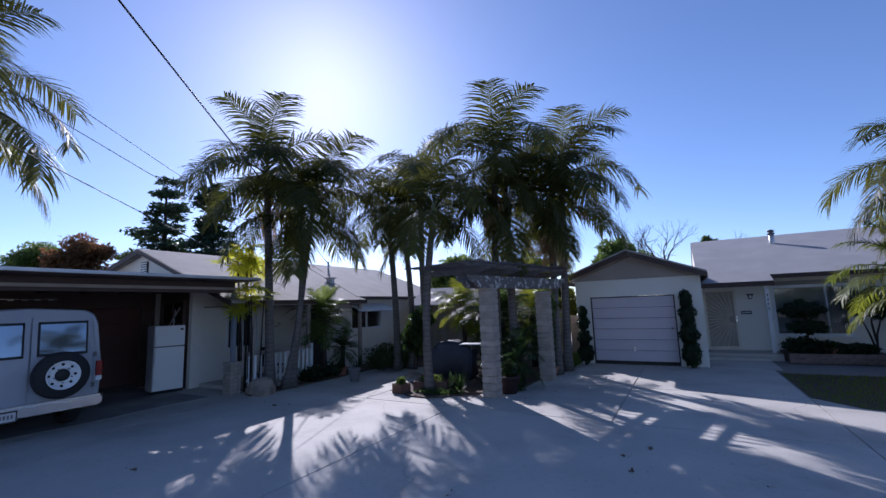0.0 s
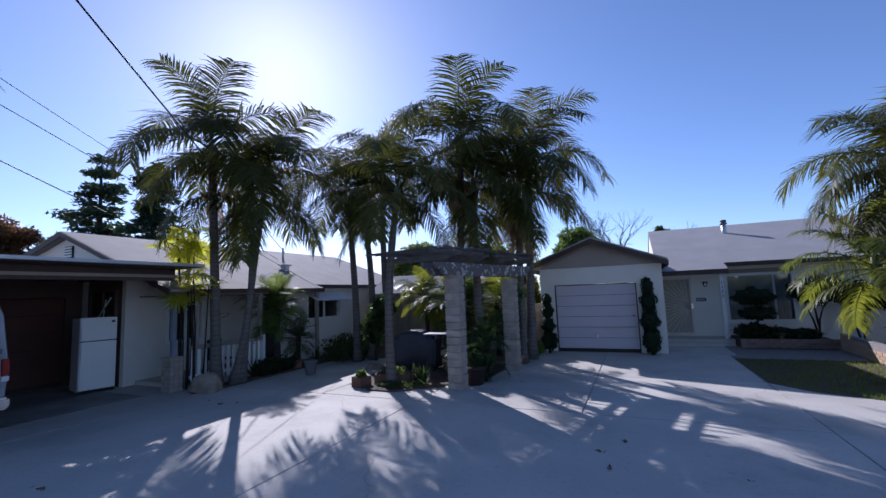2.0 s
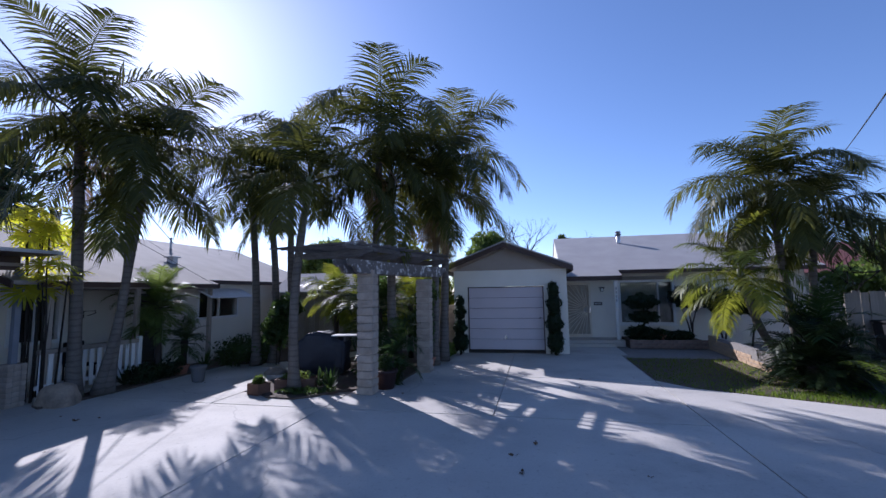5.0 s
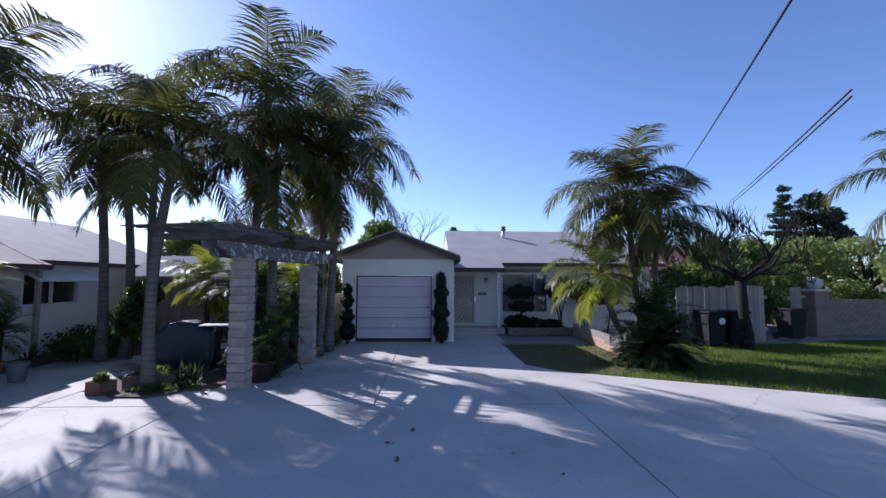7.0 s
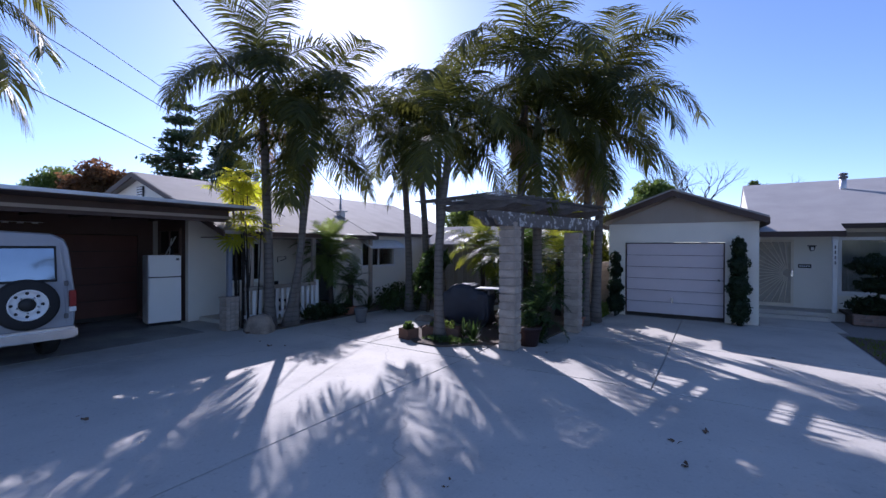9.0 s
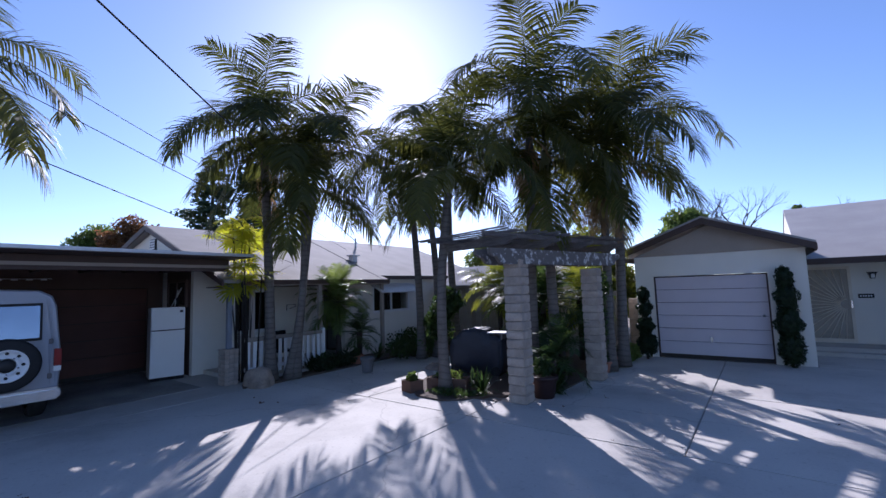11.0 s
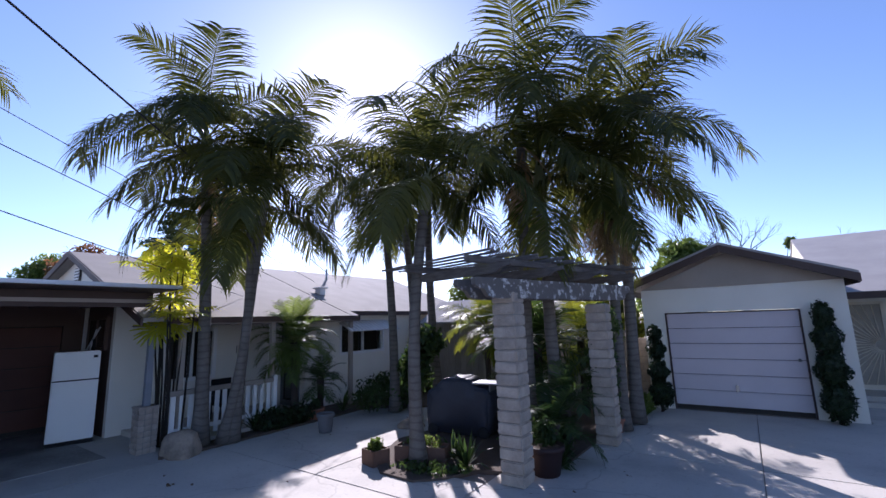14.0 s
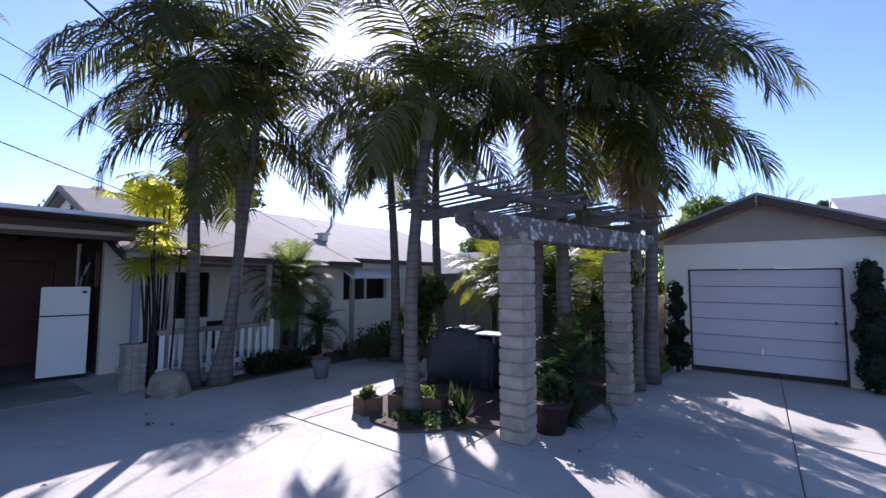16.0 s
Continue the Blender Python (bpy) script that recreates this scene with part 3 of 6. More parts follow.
prof2 = [(17.95, 2.6356), (23.0, 4.45), (28.4, 2.5), (28.4, 2.42), (23.0, 4.37), (17.95, 2.555)]
prism(bm, prof2, "x", 4.95, 11.4)
part("roof", bm, SHINGLE, house, "pale grey composition shingle roof")
bm = bmesh.new()
prism(bm, [(18.45, 2.78), (27.2, 2.78), (23.0, 4.36)], "x", 11.0, 11.1)
part("gable", bm, STUCCO, house)
part("gable", prism(bmesh.new(), [(18.45, 2.78), (27.2, 2.78), (23.0, 4.36)], "x", 2.98, 3.08), STUCCO, house)
part("eave_board", boxed(2.96, 4.95, 17.32, 17.36, 2.26, 2.41), FASCIA, house)
part("eave_board", boxed(4.96, 11.4, 17.92, 17.955, 2.50, 2.632), FASCIA, house)
bm = prism(bmesh.new(), [(17.37, 2.33), (18.4, 2.68), (18.4, 2.66), (17.37, 2.31)], "x", 2.96, 4.94)
part("soffit", bm, WHITE, house)
bm = prism(bmesh.new(), [(17.97, 2.55), (18.4, 2.70), (18.4, 2.68), (17.97, 2.53)], "x", 4.97, 11.0)
part("soffit", bm, SOFFIT, house)
post = part("porch_post", boxed(4.70, 4.80, 17.42, 17.52, 0.2, 2.34, 0.008), WHITE, house, "white square porch post with bracket")
part("bracket", prism(bmesh.new(), [(17.40, 2.34), (17.40, 2.22), (17.45, 2.1), (17.53, 2.1), (17.62, 2.34)], "x", 4.69, 4.81), WHITE, post)
part("step", boxed(2.96, 4.95, 17.35, 18.4, -0.05, 0.18, 0.015), CONCRETE, house, "concrete porch slab")
part("step", boxed(2.96, 4.6, 17.02, 17.34, -0.05, 0.09, 0.015), CONCRETE, house)

# security door with a sunburst grille
sd = part("security_door", boxed(3.12, 3.95, 18.43, 18.45, 0.22, 2.18), MESHM, house, "cream steel security door with sunburst grille")
bm = bmesh.new()
for (x0, x1, z0, z1) in [(3.07, 3.135, 0.2, 2.2), (3.935, 4.0, 0.2, 2.2), (3.135, 3.935, 2.135, 2.2), (3.135, 3.935, 0.2, 0.29)]:
    box(bm, x0, x1, 18.385, 18.43, z0, z1, 0.005)
part("frame", bm, CREAM, sd)
CX, CZ = 3.87, 1.2
for i in range(19):
    a = radians(95 + i * 170 / 18)
    dx, dz = math.cos(a), math.sin(a)
    k = min(abs((3.135 - CX) / dx) if dx < -1e-3 else 9, abs(((2.13 if dz > 0 else 0.3) - CZ) / dz) if abs(dz) > 1e-3 else 9)
    part("ray", tube(bmesh.new(), [(CX + dx * 0.13, 18.415, CZ + dz * 0.13), (CX + dx * k, 18.415, CZ + dz * k)], [0.012, 0.012], 6), CREAM, sd)
bm = bmesh.new()
pts = [(CX + 0.13 * math.cos(radians(90 + i * 15)), 18.415, CZ + 0.13 * math.sin(radians(90 + i * 15))) for i in range(13)]
tube(bm, pts, [0.009] * 13, 6)
part("sun_ring", bm, CREAM, sd)
part("lock", boxed(3.945, 3.985, 18.35, 18.385, 1.1, 1.3, 0.006), CHROME, sd, "steel lock plate")

# wide window
win = part("window", boxed(5.04, 6.83, 18.52, 18.525, 0.7, 2.2), GLASS, house, "wide picture window with pale curtain")
win.visible_shadow = False
bm = bmesh.new()
for (x0, x1, z0, z1) in [(4.98, 5.06, 0.64, 2.26), (6.81, 6.89, 0.64, 2.26), (5.06, 6.81, 2.18, 2.26), (5.06, 6.81, 0.64, 0.72), (6.33, 6.36, 0.72, 2.18)]:
    box(bm, x0, x1, 18.36, 18.5, z0, z1, 0.006)
part("window_frame", bm, WHITE, win)
part("window_sill", boxed(4.92, 6.95, 18.30, 18.40, 0.60, 0.645, 0.01), WHITE, win)
bm = bmesh.new()
for k in range(60):
    x = 5.05 + k * 0.0295
    box(bm, x, x + 0.027, 18.70 + 0.03 * math.sin(k * 1.7), 18.72 + 0.03 * math.sin(k * 1.7), 0.72, 2.2)
part("curtain", bm, CURTAIN, win)
part("awning_board", boxed(4.95, 6.92, 18.37, 18.4, 2.27, 2.40), SOFFIT, house)

# porch lamp, name plate, house number, flue, meter
lamp = solid("porch_lamp", prism(bmesh.new(), [(4.33, 2.0), (4.47, 2.0), (4.44, 1.86), (4.36, 1.86)], "y", 18.24, 18.36), SIGNM, "small black wall lantern beside the entrance", "lamp")
part("cap", boxed(4.31, 4.49, 18.22, 18.4, 2.0, 2.03, 0.005), SIGNM, lamp)
part("pane", boxed(4.365, 4.435, 18.235, 18.24, 1.88, 1.98), WHITEPRINT, lamp)
plate = solid("name_plate", boxed(4.1, 4.4, 18.365, 18.395, 1.36, 1.47, 0.004), SIGNM, "black name plate with white marks on stucco", "sign")
for k in range(5):
    part("mark", boxed(4.13 + k * 0.05, 4.163 + k * 0.05, 18.358, 18.364, 1.395, 1.435), WHITEPRINT, plate)


for k in range(4):
    part("number_mark", boxed(4.735, 4.765, 17.414, 17.419, 1.93 - k * 0.14, 2.02 - k * 0.14), STEELPOST, post)
flue = solid("chimney_flue", tube(bmesh.new(), [(5.7, 21.7, 3.7), (5.7, 21.7, 4.36)], [0.09, 0.09], 14), EDGE, "galvanised flue pipe with dark cap on the roof", "flue")
part("cap", lathe(bmesh.new(), [(0.13, 4.34), (0.13, 4.40), (0.06, 4.43), (0.12, 4.45), (0.12, 4.51), (0.02, 4.54)], 14, (5.7, 21.7)), STEELPOST, flue)


# brick planter under the window, and its low side wall along the lawn
def brick_row(name, label, x0, y0, x1, y1, z0, z1, unit, course, depth, material, category="planter", heights=None):
    t = thing(name, (x0, y0, 0), math.degrees(math.atan2(y1 - y0, x1 - x0)), label, category)
    ln = math.hypot(x1 - x0, y1 - y0)
    part("core", boxed(0.01, ln - 0.01, 0.012, depth - 0.012, z0, z1 - 0.01), MORTAR, t)
    rows = max(1, round((z1 - z0) / course))
    me = {}
    for r in range(rows):
        u = -unit / 2 * (r % 2)
        while u < ln - 0.02:
            a, b = max(u, 0), min(u + unit, ln)
            if b - a > 0.04 and not (heights and z0 + (r + 1) * course > heights(a / ln) + 1e-6):
                key = round(b - a, 3)
                if key not in me:
                    me[key] = mesh_of("brick", boxed(0.005, key - 0.005, 0, depth, 0.005, course - 0.005, 0.006), material)
                o = part("brick", me[key], material, t)
                o.matrix_basis = pose(a, 0, z0 + r * course)
            u += unit
    return t


brick_row("brick_planter", "low brown brick planter along the house front", 4.98, 16.75, 7.35, 16.75, 0.0, 0.27, 0.24, 0.09, 0.12, BRICK)
brick_row("planter_wall", "low brick side wall stepping down to the lawn, sunlit", 7.2, 12.4, 7.42, 16.7, 0.0, 0.45, 0.3, 0.09, 0.14, SIDEWALL, "wall", lambda f: 0.18 + 0.33 * f)
part_soil = solid("planter_soil", boxed(5.0, 7.3, 16.88, 18.35, -0.05, 0.22), MULCH, "dark soil in the brick planter", "soil", kind="structure")


# ---- left-hand house ----
left = thing("house", (0, 0, 0), 0, "low white stucco house with deep porch and pale roof", "house")
WX, PX = -9.35, -7.75
part("wall", wall_bm("y", WX, -0.15, 7.69, 11.2, -0.1, 2.6, [(8.75, 9.75, 0.95, 2.05)]), STUCCO, left)
part("wall", wall_bm("x", 7.69, 0.15, -11.0, -9.51, -0.1, 2.65), BROWNWALL, left, "brown painted return wall in the carport")
part("wall", wall_bm("x", 11.2, 0.15, -9.5, PX, -0.1, 2.36, [(-8.75, -7.95, 0.05, 2.05)]), STUCCO, left)
part("wall", wall_bm("y", PX, -0.15, 11.35, 17.0, -0.1, 2.38, [(12.35, 14.0, 1.3, 2.05)]), STUCCO, left)
part("wall", wall_bm("x", 17.0, 0.15, -17.0, PX, -0.1, 2.38), STUCCO, left)
part("wall", wall_bm("y", -17.0, 0.15, 7.95, 17.0, -0.1, 2.75), STUCCO, left)
part("wall", wall_bm("x", 7.8, 0.15, -17.0, -11.0, -0.1, 2.75), STUCCO, left)
part("ceiling", boxed(-17, -9.5, 7.95, 17.0, 2.56, 2.6), SOFFIT, left)
# unseen wall added behind the windows, its near-black colour stands for shade
part("inner_wall", boxed(-10.9, -10.8, 7.95, 16.9, 0, 2.6), INTERIOR_SHADE, left)
RIDGE = (-11.9, 4.05)
for (a, b, y0, y1) in ((RIDGE, (-7.2, 2.30), 7.42, 12.5), (RIDGE, (-7.6, 2.435), 12.502, 19.0), ((-18.0, 2.50), (RIDGE[0] - 0.002, RIDGE[1]), 7.42, 19.0)):
    part("roof", roof_slab(bmesh.new(), a, b, y0, y1, 0.07), ROOF_TAN, left, "pale grey composition shingle roof")
bm = bmesh.new()
prism(bm, [(-17.0, 2.75), (-8.85, 2.75), (-11.9, 3.92)], "y", 7.66, 7.8)
part("gable", bm, STUCCO, left)
part("gable", prism(bmesh.new(), [(-17.0, 2.75), (-8.85, 2.75), (-11.9, 3.92)], "y", 16.9, 17.02), STUCCO, left)
bm = bmesh.new()
roof_slab(bm, (RIDGE[0], RIDGE[1] - 0.01), (-7.2, 2.29), 7.38, 7.42, 0.13)
part("barge_board", bm, FASCIA, left)
bm = bmesh.new()
roof_slab(bm, (-18.0, 2.49), (RIDGE[0] - 0.002, RIDGE[1] - 0.01), 7.38, 7.42, 0.16)
part("barge_board", bm, FASCIA, left)
# near-black back sheet paints the shade between the slats
vent = part("gable_vent", boxed(-12.1, -11.72, 7.61, 7.65, 3.2, 3.65), INTERIOR_SHADE, left)
for k in range(6):
    part("slat", boxed(-12.09, -11.73, 7.59, 7.625, 3.21 + k * 0.074, 3.255 + k * 0.074), WHITE, vent)
part("fascia", boxed(-7.2, -7.17, 7.86, 12.52, 2.185, 2.30), FASCIA, left)
part("fascia", boxed(-7.6, -7.57, 12.55, 19.0, 2.31, 2.43), FASCIA, left)
part("fascia", boxed(-7.74, -7.21, 12.5, 12.53, 2.16, 2.29), FASCIA, left)
part("porch_ceiling", boxed(-9.3, -7.21, 7.98, 12.49, 2.16, 2.19), SOFFIT, left)
for y in (8.1, 9.98, 12.3):
    part("porch_post", boxed(-7.42, -7.32, y, y + 0.1, 0, 2.16, 0.006), TAUPE, left, "square timber porch post")
part("porch_floor", boxed(-9.35, -7.05, 7.96, 11.2, -0.05, 0.1, 0.01), CONCRETE, left)
# porch window, dark screen door, awning window
w = part("window", boxed(WX - 0.09, WX - 0.085, 8.77, 9.73, 0.97, 2.03), GLASS, left, "porch window with white frame")
w.visible_shadow = False
bm = bmesh.new()
for (a, b, c, d) in [(8.70, 8.78, 0.9, 2.1), (9.72, 9.80, 0.9, 2.1), (8.78, 9.72, 2.02, 2.1), (8.78, 9.72, 0.9, 0.98), (9.23, 9.27, 0.98, 2.02)]:
    box(bm, WX - 0.06, WX + 0.03, a, b, c, d, 0.005)
part("window_frame", bm, WHITE, w)
sdl = part("screen_door", boxed(-8.73, -7.97, 11.24, 11.27, 0.07, 2.03, 0.004), DARKGLASS, left, "dark screen door, closed")
bm = bmesh.new()
for (a, b, c, d) in [(-8.75, -8.66, 0.05, 2.05), (-8.04, -7.95, 0.05, 2.05), (-8.66, -8.04, 1.96, 2.05), (-8.66, -8.04, 0.95, 1.03), (-8.66, -8.04, 0.05, 0.22)]:
    box(bm, a, b, 11.20, 11.24, c, d, 0.004)
part("frame", bm, STEELPOST, sdl)
w = part("window", boxed(PX - 0.09, PX - 0.085, 12.37, 13.98, 1.32, 2.03), GLASS, left, "dark side window under a metal awning")
w.visible_shadow = False
bm = bmesh.new()
for (a, b, c, d) in [(12.31, 12.37, 1.25, 2.1), (13.98, 14.04, 1.25, 2.1), (12.37, 13.98, 2.04, 2.1), (12.37, 13.98, 1.25, 1.32), (13.15, 13.19, 1.32, 2.04)]:
    box(bm, PX - 0.06, PX + 0.02, a, b, c, d, 0.004)
part("window_frame", bm, WHITE, w)
aw = part("awning", prism(bmesh.new(), [(PX + 0.01, 2.17), (PX + 0.55, 1.90), (PX + 0.55, 1.88), (PX + 0.01, 2.15)], "y", 12.2, 14.15), EDGE, left, "white corrugated metal window awning")
for k in range(13):
    y = 12.22 + k * 0.148
    part("rib", prism(bmesh.new(), [(PX + 0.01, 2.19), (PX + 0.56, 1.915), (PX + 0.56, 1.895), (PX + 0.01, 2.17)], "y", y, y + 0.07), WHITE, aw)
# flue, roof vent, vent pipes
f1 = solid("chimney_flue", tube(bmesh.new(), [(-11.1, 10.75, 3.5), (-11.1, 10.75, 4.3)], [0.09, 0.09], 14), EDGE, "galvanised flue pipe on the pale roof", "flue")
part("cap", lathe(bmesh.new(), [(0.12, 4.28), (0.12, 4.38), (0.03, 4.44)], 12, (-11.1, 10.75)), EDGE, f1)
v1 = solid("roof_vent", boxed(-9.28, -9.06, 12.66, 12.88, 2.95, 3.17, 0.01), EDGE, "small sheet-metal vent box on the roof", "vent")
part("cap", boxed(-9.34, -9.0, 12.6, 12.94, 3.17, 3.21, 0.01), EDGE, v1)
solid("vent_pipe", tube(bmesh.new(), [(-11.0, 14.5, 3.5), (-11.0, 14.5, 4.1)], [0.04, 0.04], 10), EDGE, "thin vent pipe standing on the roof", "pipe")


# ---- carport ----
cp = thing("carport", (-0.26, 0.12, 0.09), 0, "low flat-roofed brown carport with posts on brick piers", "carport")
bm = boxed(-12.0, -6.36, -6.0, 7.58, 2.66, 2.70)
part("roof_deck", bm, FASCIA, cp)
bm = bmesh.new()
for k in range(46):
    y = -5.95 + k * 0.295
    box(bm, -12.0, -6.34, y, y + 0.05, 2.70, 2.725)
box(bm, -12.0, -6.33, -6.0, 7.6, 2.70, 2.712)
part("sheet_roof", bm, EDGE, cp, "ribbed metal sheet roof")
part("edge_trim", boxed(-6.33, -6.29, -6.02, 7.62, 2.675, 2.735, 0.006), EDGE, cp, "pale metal drip edge")
part("edge_trim", boxed(-12.0, -6.3, 7.6, 7.63, 2.675, 2.735, 0.006), EDGE, cp)
part("fascia", boxed(-7.14, -7.04, -6.0, 7.45, 2.40, 2.655, 0.006), FASCIA, cp, "deep brown front beam")
part("fascia", boxed(-7.035, -7.0, -6.0, 7.47, 2.47, 2.53, 0.004), TAUPE, cp)
for k in range(16):
    y = -5.6 + k * 0.87
    part("rafter", boxed(-11.0, -7.15, y, y + 0.05, 2.54, 2.655), FASCIA, cp)
for y in (7.4, 0.2, -5.5):
    part("post", boxed(-7.255, -7.155, y + 0.1, y + 0.2, -0.09 if y < 7 else 0.68, 2.42, 0.006), POSTBLUE, cp, "slim blue-grey painted steel post")
part("back_wall", wall_bm("y", -11.0, -0.15, -6.0, 7.56, -0.2, 2.66, [(-3.0, 1.2, -0.2, 2.15), (2.6, 7.2, -0.2, 2.15)]), BROWNWALL, cp)
# unseen near-black sheet added behind the doors to keep the gaps dark
part("dark_backing", boxed(-11.6, -11.5, -6.0, 7.56, -0.2, 2.66), INTERIOR_SHADE, cp)
part("floor_slab", boxed(-10.99, -7.4, -5.99, 7.1, -0.15, -0.083), OILED, cp, "oil-stained concrete floor")
part("end_wall", boxed(-11.0, -7.3, -6.15, -6.0, -0.2, 2.66), TAUPE, cp)
for (a, b) in ((-3.0, 1.2), (2.6, 7.2)):
    # near-black board paints the shade between the red panels
    d = part("garage_door", boxed(-11.10, -11.08, a, b, -0.09, 2.14), INTERIOR_SHADE, cp, "rust-red sectional garage door, closed")
    for i in range(5):
        part("panel", boxed(-11.07, -11.03, a + 0.01, b - 0.01, 0.02 + i * 0.425, 0.43 + i * 0.425, 0.012), RED_DOOR, d)
# window opening and shelf above the refrigerator
wd = part("window", boxed(-10.49, -9.44, 7.535, 7.555, 1.66, 2.26), DARKGLASS, cp, "dark side window behind the refrigerator")
bm = bmesh.new()
for (a, b, c, d) in [(-10.54, -10.48, 1.61, 2.31), (-9.46, -9.40, 1.61, 2.31), (-10.48, -9.46, 2.25, 2.31), (-10.48, -9.46, 1.61, 1.67), (-9.99, -9.94, 1.67, 2.25)]:
    box(bm, a, b, 7.51, 7.568, c, d)
part("frame", bm, BROWNWALL, wd)
lights = thing("light_string", (-10.95, 2.4, 2.46), 90, "thin row of small white lights under the carport roof", "light")
part("cable", tube(bmesh.new(), [(0, 0, 0.015), (2.9, 0, 0.015)], [0.006, 0.006], 5), WHITE, lights)
bulb = mesh_of("lamp", boxed(-0.055, 0.055, -0.015, 0.015, -0.02, 0.014, 0.006), WHITE)
for k in range(12):
    part("lamp", bulb, WHITE, lights).matrix_basis = pose(0.12 + k * 0.24, 0, 0)


# brick pier under the corner post
def block_column(name, label, at, side, height, course, unit, material, cap=None, category="column"):
    t = thing(name, at, 0, label, category, "slump block columns" if category == "column" else "")
    part("core", boxed(-side / 2 + 0.03, side / 2 - 0.03, -side / 2 + 0.03, side / 2 - 0.03, 0, height), MORTAR, t)
    rows = round(height / course)
    g = random.Random(len(name))
    shapes = []
    for v in range(4):
        bm = boxed(-side / 2, side / 2 * unit, -side / 2, side / 2, 0.004, course - 0.004, 0.014)
        for q in bm.verts:
            q.co += Vector((g.uniform(-1, 1), g.uniform(-1, 1), g.uniform(-0.5, 0.5))) * 0.004
            q.co.z = min(max(q.co.z, 0.003), course - 0.003)
        shapes.append(mesh_of("block", bm, material))
    for r in range(rows):
        o = part("block", shapes[r % 4], material, t)
        o.matrix_basis = pose(g.uniform(-0.003, 0.003), g.uniform(-0.003, 0.003), r * course, 0, 0, 90 * g.randrange(4) if unit == 1 else 0)
    return t


pier = thing("brick_pier", (-7.465, 7.67, 0), 0, "short pale brick pier that carries the carport post", "pier")
part("core", boxed(-0.135, 0.135, -0.135, 0.135, 0, 0.73), MORTAR, pier)
bmA = mesh_of("brick", boxed(-0.098, 0.098, -0.045, 0.045, 0.005, 0.088, 0.008), PIERBRICK)
bmB = mesh_of("brick", boxed(-0.05, 0.05, -0.045, 0.045, 0.005, 0.088, 0.008), PIERBRICK)
for r in range(8):
    s_ = 1 if r % 2 else -1
    for (x, y, a, me) in [(-0.055 * s_, -0.108, 0, bmA), (0.1 * s_, -0.108, 0, bmB), (0.055 * s_, 0.108, 0, bmA), (-0.1 * s_, 0.108, 0, bmB), (0.108, 0, 90, bmB), (-0.108, 0, 90, bmB)]:
        part("brick", me, PIERBRICK, pier).matrix_basis = pose(x, y, r * 0.093, 0, 0, a)
part("cap", boxed(-0.168, 0.168, -0.168, 0.168, 0.742, 0.775, 0.01), PIERBRICK, pier)


# ---- refrigerator ----
fr = thing("refrigerator", (-9.33, 7.14, 0), -12, "old white top-freezer refrigerator in the carport", "refrigerator")
part("body", boxed(-0.68, -0.06, -0.345, 0.345, 0.04, 1.71, 0.012), ENAMEL, fr)
d1 = part("door", boxed(-0.052, 0.0, -0.345, 0.345, 0.08, 1.17, 0.016), ENAMEL, fr)
d2 = part("freezer_door", boxed(-0.052, 0.0, -0.345, 0.345, 1.19, 1.715, 0.016), ENAMEL, fr)
part("handle", boxed(0.0, 0.035, -0.33, -0.30, 0.75, 1.15, 0.008), ENAMEL, d1)
part("handle", boxed(0.0, 0.035, -0.33, -0.30, 1.21, 1.46, 0.008), ENAMEL, d2)
# black strip stands in for the shadow in the door gap
part("gap_shade", boxed(-0.05, -0.006, -0.338, 0.338, 1.168, 1.192), PLASTIC, fr, "dark strip painted as the shade between the doors")
part("badge", boxed(0.0, 0.004, 0.23, 0.30, 1.59, 1.64), SIGNM, d2, "small dark badge")
part("kick_plate", boxed(-0.06, -0.03, -0.35, 0.35, 0.0, 0.075), PLASTIC, fr)
bk = solid("folding_chair", tube(bmesh.new(), [(-9.95, 7.42, 1.715), (-9.7, 7.55, 2.19)], [0.015, 0.015], 6), EDGE, "folded metal chair on top of the refrigerator", "chair")
part("leg", tube(bmesh.new(), [(-9.75, 7.42, 1.715), (-9.92, 7.55, 2.14)], [0.015, 0.015], 6), EDGE, bk)
part("seat", boxed(-9.9, -9.7, 7.47, 7.50, 1.715, 1.94, 0.005), PLASTIC, bk)


